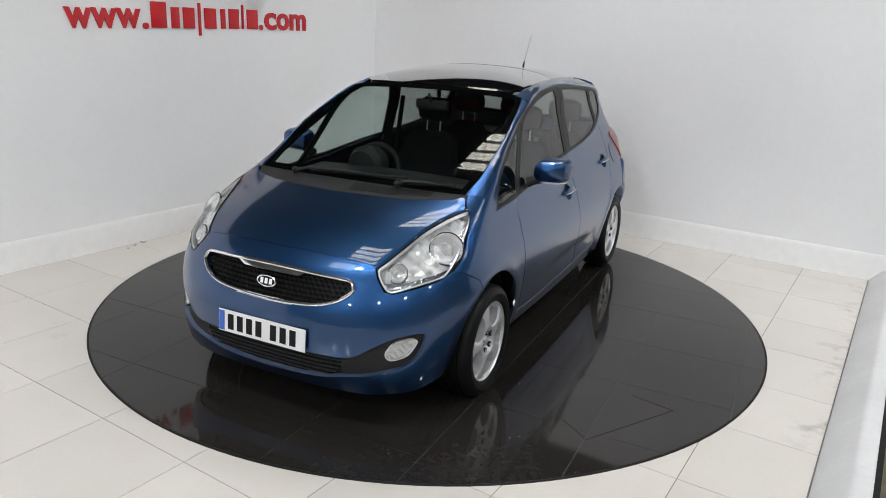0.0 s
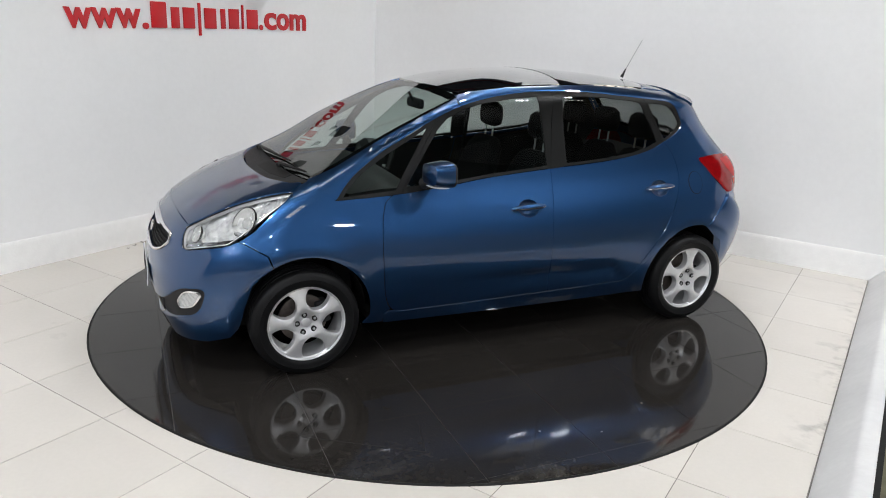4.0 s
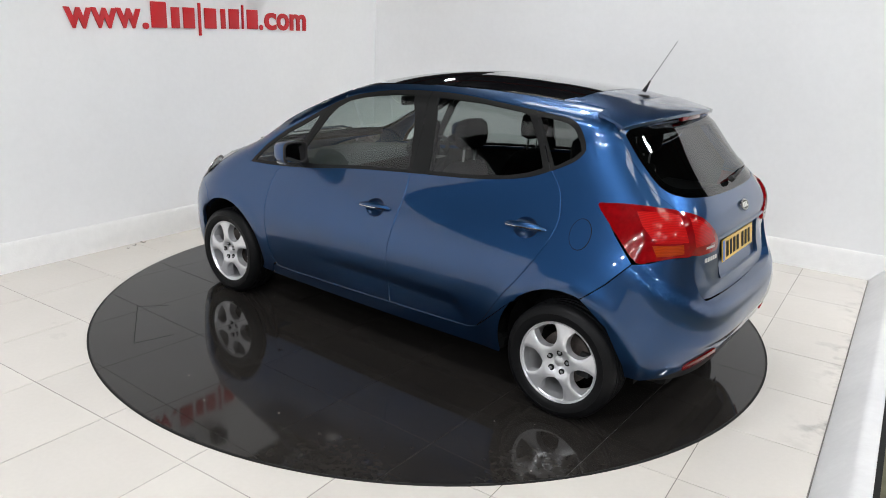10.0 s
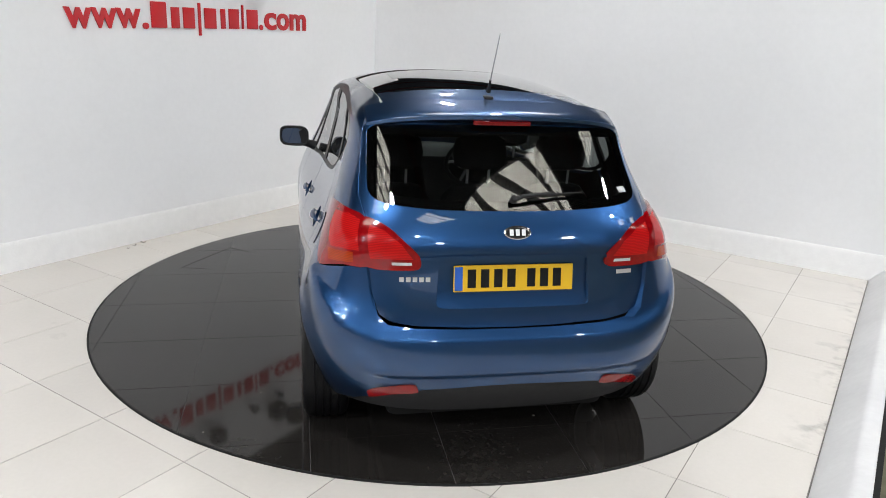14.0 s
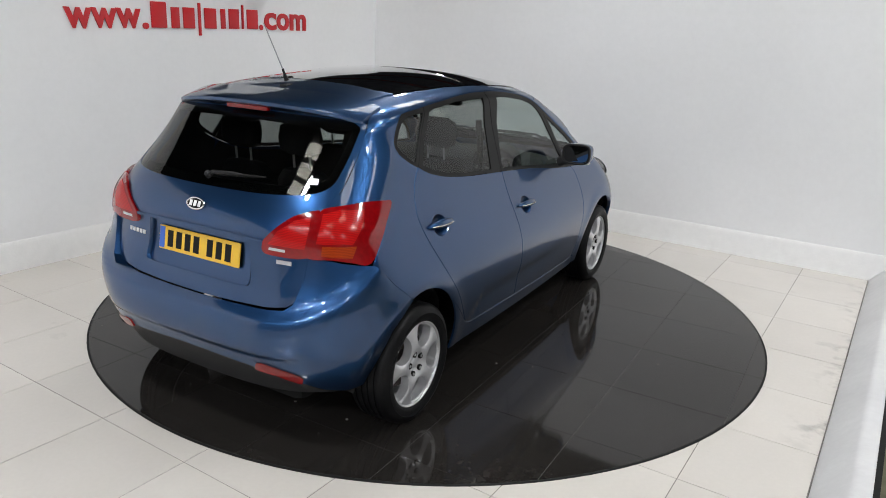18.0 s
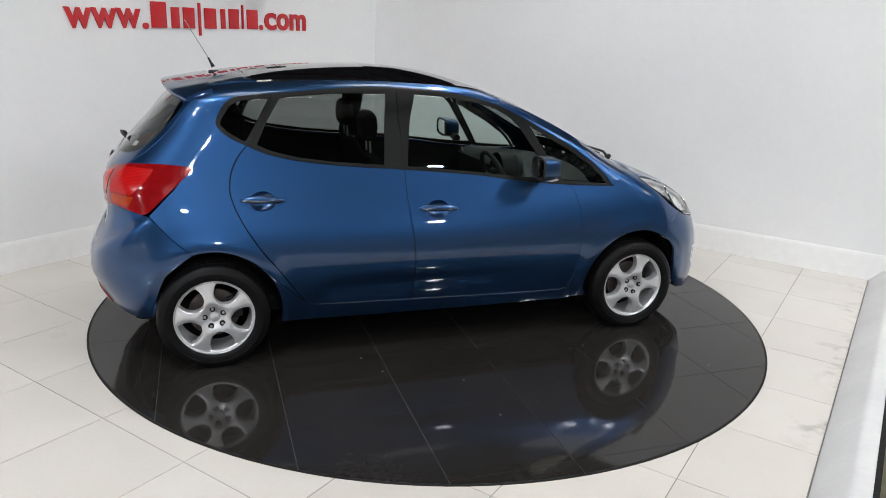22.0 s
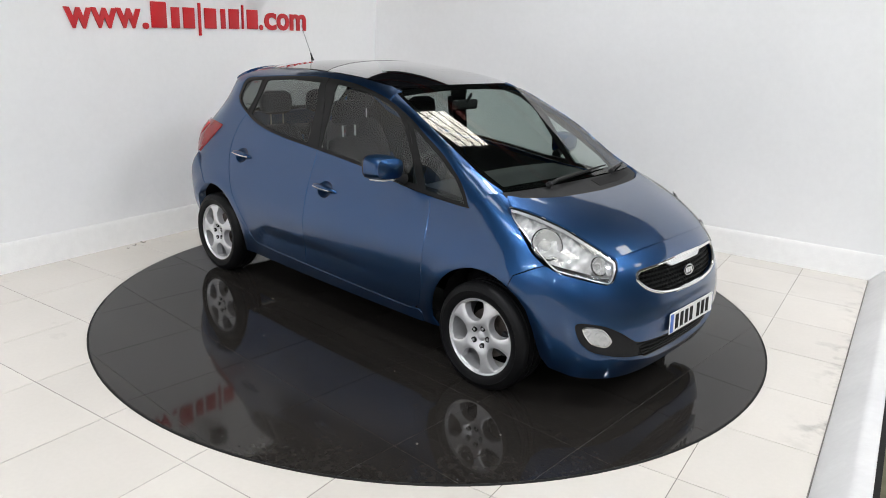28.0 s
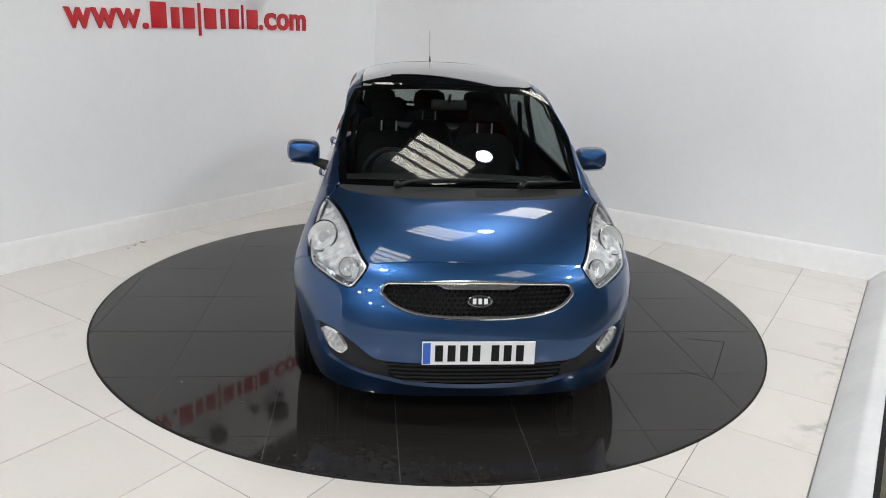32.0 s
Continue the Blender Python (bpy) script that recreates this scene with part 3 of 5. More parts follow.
def panel(name, kind, line, mat, parent, label="", step=0.045, lift=0.0, depth=0.012, both=False, holes=(), sides=(1, -1), bulge=None, even=0.006, fair=None, fair_to=(5, 6)):
    """Panels cut from the skin: a closed line in the skin's coordinates, filled with a fine net, laid on the skin and given a turned-in edge.
    Makes a pair, left and right, or with both one panel across the middle. parent: one, or one for each side."""
    made = []
    holes = [list(h) for h in holes]
    if both:
        line = whole(line, kind)
        k = 1 if kind == "top" else 0
        holes = [g for h in holes for g in ([whole(h, kind)] if abs(h[0][k]) < 1e-4 else [h, [((p[0], -p[1]) if k else (-p[0], p[1])) for p in h]])]
    unit = np.array([0.0175 * 0.9, 1.0]) if kind in AXES else np.ones(2)
    pts, edges, loops = [], [], []
    for loop in [line] + holes:
        first = len(pts)
        m = [np.array(p[:2]) * unit for p in loop]
        for p, q in zip(m, m[1:] + m[:1]):
            n = max(1, int(np.linalg.norm(q - p) / step + 0.3))
            pts += [p + (q - p) * i / n for i in range(n)]
        edges += [(i, i + 1 if i + 1 < len(pts) else first) for i in range(first, len(pts))]
        loops.append(np.array(pts[first:]))
    rim = np.array(pts)
    lo, hi = rim.min(0), rim.max(0)
    nx, ny = [max(2, int(v / step)) for v in hi - lo]
    g = np.stack(np.meshgrid(np.linspace(lo[0], hi[0], nx + 1), np.linspace(lo[1], hi[1], ny + 1)), -1).reshape(-1, 2)
    near = np.sqrt(((g[:, None] - rim[None]) ** 2).sum(-1)).min(1) > step * 0.42
    keep = near & inside(g, loops[0])
    for h in loops[1:]:
        keep &= ~inside(g, h)
    allp = [Vector(p) for p in rim] + [Vector(p) for p in g[keep]]
    v2, _, f2 = geometry.delaunay_2d_cdt(allp, edges, [], 0, 1e-6)[:3]
    v2 = np.array([tuple(v) for v in v2])
    tri = np.array([f for f in f2 if len(f) == 3])
    mid = v2[tri].mean(1)
    keep = inside(mid, loops[0])
    for h in loops[1:]:
        keep &= ~inside(mid, h)
    tri = tri[keep]
    ab = v2 / unit
    for i, sgn in enumerate((1,) if both else sides):
        if both:
            k = 1 if kind == "top" else 0
            flip = np.where(ab[:, k] < 0, -1.0, 1.0)
            aa = ab.copy()
            aa[:, k] = np.abs(aa[:, k])
            p = skin(kind, aa[:, 0], aa[:, 1])
            p[:, 1] *= flip
        else:
            p = skin(kind, ab[:, 0], ab[:, 1])
            p[:, 1] *= sgn
        nor = skin_normal(p, even)
        if fair is not None:
            k = np.clip((np.abs(p[:, 1]) - fair_to[0]) / (fair_to[1] - fair_to[0]), 0, 1)[:, None]
            nor = nor * k + fair_normal(p, fair) * (1 - k)
            nor /= np.linalg.norm(nor, axis=1, keepdims=True)
        q = p + nor * lift
        base = nor
        if bulge is not None:
            q = q + nor * bulge(ab)[:, None]
            tb = np.array([0, 1.0, 0]) if kind == "top" else np.array([0, 0, 1.0])
            tb = tb - nor * (nor @ tb)[:, None]
            tb /= np.maximum((tb ** 2).sum(1, keepdims=True), 0.1)
            ta = np.cross(tb, nor)
            ta /= np.maximum(np.linalg.norm(ta, axis=1, keepdims=True), 1e-6)
            way = np.sign((ta * (p - p.mean(0))).sum(1) * (v2[:, 0] - v2[:, 0].mean())).sum()
            e = np.array([0.002, 0.0]) / unit, np.array([0.0, 0.002])
            ga, gb = [(bulge(ab + d) - bulge(ab - d)) / 0.004 for d in e]
            nor = nor - tb * gb[:, None] - ta * ga[:, None] * (1 if way > 0 else -1)
            nor /= np.linalg.norm(nor, axis=1, keepdims=True)
        t = tri.copy()
        cr = np.cross(q[t[:, 1]] - q[t[:, 0]], q[t[:, 2]] - q[t[:, 0]])
        wrong = (cr * nor[t[:, 0]]).sum(1) < 0
        t[wrong] = t[wrong][:, ::-1]
        count = {}
        for f in t.tolist():
            for e in ((f[0], f[1]), (f[1], f[2]), (f[2], f[0])):
                count[e] = count.get(e, 0) + 1
        border = [e for e in count if (e[1], e[0]) not in count]
        ids = sorted({v for e in border for v in e})
        low = {v: len(q) + j for j, v in enumerate(ids)}
        verts = np.concatenate([q, q[ids] - base[ids] * depth]) if depth else q
        faces = t.tolist() + ([(e[1], e[0], low[e[0]], low[e[1]]) for e in border] if depth else [])
        me = bpy.data.meshes.new(name)
        me.from_pydata(verts.tolist(), [], faces)
        me.materials.append(mat)
        me.polygons.foreach_set("use_smooth", [True] * len(me.polygons))
        me.normals_split_custom_set_from_vertices((np.concatenate([nor, nor[ids]]) if depth else nor).tolist())
        ob = new(name, me)
        ob.parent = parent[i] if isinstance(parent, (list, tuple)) else parent
        made.append(tagged(ob, label))
    return made


def on_skin(kind, a, b, sgn=1, lift=0.0):
    """One point of the skin and its normal, as vectors."""
    p = skin(kind, [a], [b])
    p[:, 1] *= sgn
    n = skin_normal(p)
    return Vector(p[0] + n[0] * lift), Vector(n[0])


def at(origin, normal, up=(0, 0, 1), turn=0.0):
    """A pose at origin whose z axis is the normal and whose y axis is nearly up."""
    z = Vector(normal).normalized()
    x = Vector(up).cross(z).normalized()
    y = z.cross(x)
    m = Matrix((x, y, z)).transposed().to_4x4()
    return Matrix.Translation(origin) @ m @ pose(0, 0, 0, 0, 0, turn)


car = tagged(new("car"), "blue metallic five-door hatchback standing on the turntable", "car")

# window openings in side view, front to back: the whole opening's edges and the four panes
TOP_EDGE = curve_through([(1.12, 0.955), (1.07, 1.018), (1.0, 1.084), (0.85, 1.187), (0.69, 1.272), (0.53, 1.358), (0.37, 1.428), (0.2, 1.475), (0.0, 1.506), (-0.25, 1.521), (-0.5, 1.518),
                          (-0.85, 1.490), (-1.04, 1.472), (-1.15, 1.458), (-1.205, 1.42), (-1.245, 1.35), (-1.252, 1.32)], 4, closed=False)
LOW_EDGE = curve_through([(1.12, 0.955), (0.8, 0.968), (0.5, 0.997), (0.2, 1.036), (-0.22, 1.072), (-0.6, 1.10), (-0.84, 1.13), (-0.99, 1.165), (-1.09, 1.206), (-1.17, 1.245), (-1.225, 1.283), (-1.252, 1.32)], 4, closed=False)


def between(line, x0, x1):
    """The stretch of an edge from x0 back to x1, its ends worked in."""
    xs, zs = np.array([p[0] for p in line]), np.array([p[1] for p in line])
    k = [(float(x), float(z)) for x, z in zip(xs, zs) if x1 + 1e-3 < x < x0 - 1e-3]
    f = lambda x: float(np.interp(-x, -xs, zs))
    return [(x0, f(x0))] + k + [(x1, f(x1))]


def moved(line, dx, dz):
    return [(p[0] + dx, p[1] + dz) for p in line]


# shut lines
DOOR_FRONT = curve_through([(0.80, 0.966), (0.851, 0.923), (0.878, 0.806), (0.884, 0.651), (0.868, 0.45), (0.845, 0.36), (0.815, 0.318), (0.77, 0.306)], 4, closed=False)
DOOR_MID = curve_through([(-0.226, 1.068), (-0.222, 0.918), (-0.196, 0.702), (-0.19, 0.532), (-0.20, 0.325)], 4, closed=False)
DOOR_BACK = curve_through([(-1.098, 1.207), (-1.152, 1.145), (-1.186, 1.067), (-1.197, 0.977), (-1.164, 0.867), (-1.07, 0.702), (-0.955, 0.549), (-0.86, 0.41), (-0.815, 0.355), (-0.76, 0.334)], 4, closed=False)
GAP = 0.0036


def arch(cx, a0, a1, r=0.362, n=20):
    return [(cx + r * math.cos(radians(a0 + (a1 - a0) * i / n)), 0.318 + r * math.sin(radians(a0 + (a1 - a0) * i / n))) for i in range(n + 1)]


# ---- doors ----
front_line = moved(DOOR_FRONT, -GAP, 0)[::-1] + moved(between(LOW_EDGE, 0.79, -0.222), 0, -GAP)[1:] + moved(DOOR_MID, GAP, 0)[1:]
rear_line = moved(DOOR_MID, -GAP, 0)[::-1] + moved(between(LOW_EDGE, -0.235, -1.09), 0, -GAP)[1:-1] + moved(DOOR_BACK, GAP, 0)
def cup_line(x, z, grow=0.0):
    """The oval edge of a handle's recess."""
    return [(x + (0.070 + grow) * math.cos(a), z + (0.051 + grow) * math.sin(a)) for a in np.linspace(0, 2 * math.pi, 36, endpoint=False)]


CUPS = (-0.042, 0.852), (-1.030, 0.924)
front_doors = panel("front_door", "side", front_line, M_PAINT, car, step=0.032, holes=[cup_line(*CUPS[0])])
rear_doors = panel("rear_door", "side", rear_line, M_PAINT, car, step=0.032, holes=[cup_line(*CUPS[1])])
panel("door_card", "side", front_line, M_BLACK, front_doors, lift=-0.06, depth=0.0, step=0.12)
panel("door_card", "side", rear_line, M_BLACK, rear_doors, lift=-0.06, depth=0.0, step=0.12)

QUARTER = [(1.085, 0.968), (1.05, 1.01), (0.98, 1.075), (0.83, 1.172), (0.67, 1.257), (0.565, 1.318), (0.66, 1.17), (0.78, 0.99)]
FRONT_PANE = [(0.715, 1.006), (0.62, 1.14), (0.50, 1.31), (0.44, 1.365), (0.34, 1.415), (0.19, 1.454), (0.0, 1.482), (-0.155, 1.493), (-0.185, 1.345), (-0.20, 1.20), (-0.207, 1.088), (0.2, 1.052), (0.5, 1.017)]
REAR_PANE = [(-0.325, 1.493), (-0.62, 1.49), (-0.86, 1.468), (-0.915, 1.455), (-1.0, 1.31), (-1.045, 1.212), (-0.97, 1.18), (-0.84, 1.146), (-0.62, 1.118), (-0.345, 1.098)]
BACK_PANE = [(-0.975, 1.455), (-1.04, 1.452), (-1.13, 1.44), (-1.175, 1.415), (-1.222, 1.345), (-1.23, 1.318), (-1.20, 1.285), (-1.12, 1.235), (-1.10, 1.232), (-1.04, 1.33)]
cell_q = between(TOP_EDGE, 1.12, 0.50) + between(LOW_EDGE, 1.12, 0.752)[::-1][:-1]
cell_f = [(0.494, between(TOP_EDGE, 0.494, 0.4)[0][1])] + between(TOP_EDGE, 0.494, -0.262)[1:] + between(LOW_EDGE, 0.746, -0.226)[::-1]
cell_r = between(TOP_EDGE, -0.268, -0.944) + between(LOW_EDGE, -0.232, -1.086)[::-1]
cell_b = between(TOP_EDGE, -0.950, -1.252) + between(LOW_EDGE, -1.092, -1.252)[::-1][1:]
panel("quarter_window_frame", "side", cell_q, M_GLOSSBLACK, car, "black window frame", lift=-0.002, holes=[QUARTER])
panel("window_frame", "side", cell_f, M_GLOSSBLACK, front_doors, "black window frame", lift=-0.002, holes=[FRONT_PANE])
panel("window_frame", "side", cell_r, M_GLOSSBLACK, rear_doors, "black window frame", lift=-0.002, holes=[REAR_PANE])
panel("quarter_window_frame", "side", cell_b, M_GLOSSBLACK, car, "black window frame", lift=-0.002, holes=[BACK_PANE])
panel("quarter_window", "side", QUARTER, M_GLASS, car, "clear tinted quarter window", lift=-0.006, depth=0.0)
panel("window_pane", "side", FRONT_PANE, M_GLASS, front_doors, "clear tinted side window", lift=-0.006, depth=0.0)
panel("window_pane", "side", REAR_PANE, M_PRIVACY, rear_doors, "dark tinted side window", lift=-0.006, depth=0.0)
panel("quarter_window", "side", BACK_PANE, M_PRIVACY, car, "dark tinted quarter window", lift=-0.006, depth=0.0)

# ---- sides: fenders, cantrails with the rear quarters, sills ----
def roof_z(x, y):
    return float(skin("top", [x], [y])[0, 2])


SCREEN = [(0.0, 1.060), (6.0, 1.060), (11.5, 1.059), (16.5, 1.056), (20.6, 1.052), (22.5, 1.108), (24.2, 1.18), (26.2, 1.25), (28.3, 1.32), (30.4, 1.38), (33.0, 1.442), (34.6, 1.478), (33.0, 1.492), (26.0, 1.503), (14.0, 1.512), (0.0, 1.515)]
SCREEN_SIDE = [(1.255, 1.046), (1.12, 1.11), (0.87, 1.25), (0.74, 1.32), (0.61, 1.385), (0.47, 1.447), (0.36, 1.486)]
ROOF_SIDE = [(x, roof_z(x, y)) for x, y in ((0.27, 0.560), (0.0, 0.556), (-0.3, 0.548), (-0.6, 0.530), (-0.9, 0.512), (-1.1, 0.502), (-1.25, 0.50), (-1.31, 0.512))]
GATE_SIDE = [(38.6, 1.04), (40.2, 1.095), (43.0, 1.132), (46.4, 1.172), (49.6, 1.235), (52.8, 1.30), (56.2, 1.385), (57.6, 1.425)]
GLASS_SIDE = [(float(skin("tail", [a + 0.35], [z])[0, 0]), z) for a, z in GATE_SIDE[:0:-1]]
quarter_line = (moved(between(TOP_EDGE, 0.36, -1.252), 0, GAP)
                + moved(between(LOW_EDGE, -1.095, -1.252)[::-1][1:], 0, -GAP) + moved(DOOR_BACK[:-6], -GAP, 0)
                + arch(-1.3075, 42, 105)[2:] + [(-1.50, 0.755), (-1.60, 0.868), (-1.475, 0.99), (-1.39, 1.094), (-1.50, 1.103), (-1.60, 1.105)]
                + GLASS_SIDE[::-1] + ROOF_SIDE[::-1] + SCREEN_SIDE[:-2:-1])
def round_screen(x, z):
    """A side-view point as degrees round the windscreen's axis, and z."""
    p = skin("side", [x], [z])[0]
    return math.degrees(math.atan2(p[1], p[0] + 0.5)), z


pillar_line = ([round_screen(1.207, 1.037), round_screen(1.126, 0.957)] + [round_screen(x, z + GAP) for x, z in between(TOP_EDGE, 1.112, 0.36)]
               + [(a + 0.25, z) for a, z in SCREEN[11:3:-1]] + [(20.9, 1.046)])
panel("windscreen_pillar", "screen", pillar_line, M_PAINT, car, step=0.02, even=0.06)
panel("side_frame", "side", quarter_line, M_PAINT, car, step=0.02, even=0.035)
panel("pillar_lining", "side", between(TOP_EDGE, 0.95, -1.2) + ROOF_SIDE[::-1] + [(0.36, 1.486), (0.61, 1.385), (0.87, 1.25)], M_BLACK, car, lift=-0.035, depth=0.0, step=0.1)
for post in ([(-0.165, 1.50), (-0.215, 1.06), (-0.335, 1.075), (-0.315, 1.50)], [(0.55, 1.325), (0.765, 0.985), (0.73, 0.985), (0.515, 1.325)], [(-0.925, 1.47), (-1.055, 1.20), (-1.09, 1.215), (-0.965, 1.47)]):
    panel("pillar_lining", "side", post, M_BLACK, car, lift=-0.020, depth=0.0, step=0.06)
panel("boot_lining", "side", [(-1.11, 1.2), (-1.26, 1.3), (-1.25, 1.36), (-1.16, 1.45), (-1.33, 1.46), (-1.42, 1.34), (-1.55, 1.19), (-1.4, 0.8), (-1.1, 0.8)], M_BLACK, car, lift=-0.04, depth=0.0, step=0.1)
fender_line = ([(0.985, 0.2465)] + arch(1.3075, 190, 62)[1:] + [(1.50, 0.70), (1.60, 0.755), (1.635, 0.768), (1.56, 0.815), (1.47, 0.893), (1.40, 0.945), (1.345, 0.992), (1.30, 1.022), (1.25, 1.044), (1.21, 1.033), (1.128, 0.952)]
               + moved(between(LOW_EDGE, 1.115, 0.81), 0, -GAP)[1:] + moved(DOOR_FRONT[1:-5], GAP, 0) + [(0.86, 0.30), (0.87, 0.2465)])
panel("front_fender", "side", fender_line, M_PAINT, car, step=0.03, even=0.03)
sill_line = [(0.86, 0.2365), (0.86, 0.29), (0.83, 0.308), (0.77, 0.300), (-0.20, 0.319), (-0.755, 0.329), (-0.81, 0.345), (-0.848, 0.378), (-1.056, 0.573)] + arch(-1.3075, 44, -11, n=12) + [(-0.951, 0.238)]
panel("sill", "side", sill_line, M_PAINT, car, step=0.05)

# ---- handles and fuel flap ----
def handle(cup, side, parent):
    """A bow handle across a pressed bowl, with a bright strip along its lower edge."""
    x, z = cup

    def bowl(ab):
        q = ((ab[:, 0] - x) / 0.072) ** 2 + ((ab[:, 1] - z) / 0.053) ** 2
        return -0.030 * np.clip(1 - q, 0, 1) ** 0.7

    panel("handle_cup", "side", cup_line(x, z, 0.0012), M_PAINT, [parent], "pressed handle bowl", lift=-0.0008, depth=0.003, sides=(side,), step=0.009, bulge=bowl)
    rings, strip = [], []
    for i in range(15):
        t = i / 14
        rise = math.sin(math.pi * t) ** 0.55
        p, n = on_skin("side", x + 0.118 - 0.236 * t, z + 0.003 + 0.008 * (t - 0.5), side, 0.004 + 0.022 * rise)
        tall, thick = 0.005 + 0.0165 * rise, 0.004 + 0.007 * rise
        up = Vector((0, 0, 1)) - n * n.z
        rings.append([p + up * tall * math.copysign(abs(math.sin(a)) ** 0.8, math.sin(a)) + n * thick * math.cos(a) for a in np.linspace(0, 2 * math.pi, 14, endpoint=False)])
        strip.append(p - up * tall * 0.55 + n * thick * 0.80)
    part("handle", ring_loft(rings, caps=True), M_PAINT, parent, "body-coloured door handle")
    part("handle_strip", tube(strip[1:-1], 0.0038, 8), M_CHROME, parent, "chrome strip on the handle")


for side, fd, rd in zip((1, -1), front_doors, rear_doors):
    handle(CUPS[0], side, fd)
    handle(CUPS[1], side, rd)
fuel = [(-1.328 + 0.056 * math.cos(a), 0.947 + 0.072 * math.sin(a)) for a in np.linspace(0, 2 * math.pi, 36, endpoint=False)]
panel("fuel_flap_gap", "side", fuel, M_RIM, car, lift=0.0028, depth=0.003, sides=(1,), step=0.02)
panel("fuel_flap", "side", shrunk(fuel, 0.003, "side"), M_PAINT, car, "round fuel flap", lift=0.0040, depth=0.003, sides=(1,), step=0.02)

# ---- nose: bumper, bonnet, grille, lamps ----
LAMP = [(64.8, 0.990), (57.0, 0.973), (50.0, 0.945), (44.0, 0.912), (37.5, 0.858), (33.0, 0.812), (30.7, 0.785), (31.0, 0.755), (32.8, 0.702), (34.7, 0.692), (41.5, 0.721), (46.0, 0.738), (48.8, 0.752), (53.5, 0.820), (58.5, 0.898), (61.5, 0.935)]
lamp_line = curve_through(LAMP, 4)
GRILLE = curve_through([(0.0, 0.597), (7.0, 0.600), (15.8, 0.612), (21.5, 0.642), (25.3, 0.692), (25.0, 0.722), (23.5, 0.738), (14.0, 0.748), (6.0, 0.753), (0.0, 0.754)], 4, closed=False)
LOWER = [(0.0, 0.237), (4.0, 0.238), (11.0, 0.245), (18.0, 0.260), (22.0, 0.278), (22.0, 0.384), (12.0, 0.384), (0.0, 0.384)]
FOG = curve_through([(22.0, 0.278, 1), (27.6, 0.296), (33.0, 0.322), (38.0, 0.350), (41.3, 0.405), (42.8, 0.485), (42.0, 0.506), (40.0, 0.508), (35.0, 0.492), (30.0, 0.448), (25.6, 0.396), (22.0, 0.384, 1)], 3)
OPENING = LOWER[:5] + FOG[1:-3] + LOWER[5:]
bonnet_edge = []
lip = np.array(curve_through([(1.897, 0.0, 1), (1.893, 0.15), (1.884, 0.30), (1.868, 0.42)], 8, closed=False))
for y in np.linspace(0.41, 0.0, 18):
    x = float(np.interp(y, lip[:, 1], lip[:, 0])) + 0.004
    z = float(skin("top", [x], [y])[0, 2])
    bonnet_edge.append((math.degrees(math.atan2(y, x - 1.0)), z - 0.002))
bumper_line = [(0.0, 0.182), (15.0, 0.185), (30.0, 0.193), (42.0, 0.208), (48.0, 0.238), (50.5, 0.29), (51.8, 0.35), (53.2, 0.43), (55.6, 0.54), (58.2, 0.595), (61.4, 0.635), (59.8, 0.697), (53.6, 0.752), (51.2, 0.765), (50.2, 0.760), (49.2, 0.749),
               (46.5, 0.733), (41.5, 0.715), (34.6, 0.686), (32.4, 0.696), (30.6, 0.752), (30.2, 0.785), (30.4, 0.797)] + bonnet_edge
front_bumper = panel("front_bumper", "nose", bumper_line, M_PAINT, car, both=True, holes=[GRILLE, OPENING], step=0.035, depth=0.025, even=0.015)[0]
lamp_top = [tuple(skin("nose", [a - 0.5], [z + 0.005])[0, :2]) for a, z in ((30.9, 0.792), (33.0, 0.812), (37.5, 0.858), (44.0, 0.912), (50.0, 0.945), (57.0, 0.973), (64.0, 0.990))]
BONNET = ([(1.897, 0.0), (1.893, 0.15), (1.884, 0.30), (1.868, 0.42)] + [(float(p[0]), float(p[1])) for p in lamp_top]
          + [(1.285, 0.668), (1.335, 0.62), (1.39, 0.51), (1.428, 0.39), (1.452, 0.2), (1.462, 0.0)])
panel("bonnet", "top", curve_through([(*p, 1) if i in (0, 4, 10, len(BONNET) - 1) else p for i, p in enumerate(BONNET)], 3, closed=False), M_PAINT, car, both=True, step=0.045, depth=0.02, fair=BONNET_FAIR, even=0.03, fair_to=(0.48, 0.64))
COWL = [(1.456, 0.0), (1.446, 0.2), (1.422, 0.39), (1.384, 0.51), (1.33, 0.618), (1.262, 0.668), (1.245, 0.655), (1.272, 0.52), (1.298, 0.36), (1.306, 0.2), (1.308, 0.0)]
panel("cowl", "top", COWL, M_COWL, car, "grey-black plastic scuttle below the windscreen", both=True, lift=-0.012, depth=0.03)
panel("cowl_grille", "top", [(1.41, 0.05), (1.395, 0.3), (1.345, 0.5), (1.30, 0.5), (1.335, 0.3), (1.345, 0.05)], M_RIM, car, "dark air inlet", lift=-0.009, depth=0.004, sides=(1,))

grille = panel("grille_backing", "nose", GRILLE, M_RIM, front_bumper, "black grille", both=True, lift=-0.035, depth=0.0)[0]


def ring_on_skin(name, kind, line, width, mat, parent, label, lift=0.004, depth=0.02):
    return panel(name, kind, line, mat, parent, label, lift=lift, depth=depth, both=True, holes=[shrunk_half(line, width, kind)], step=0.03)


def shrunk_half(line, by, kind):
    full = whole(line, kind)
    inn = shrunk(full, by, kind)[:len(line)]
    k = 1 if kind == "top" else 0
    inn[0] = (inn[0][0], 0.0) if k else (0.0, inn[0][1])
    inn[-1] = (inn[-1][0], 0.0) if k else (0.0, inn[-1][1])
    return inn


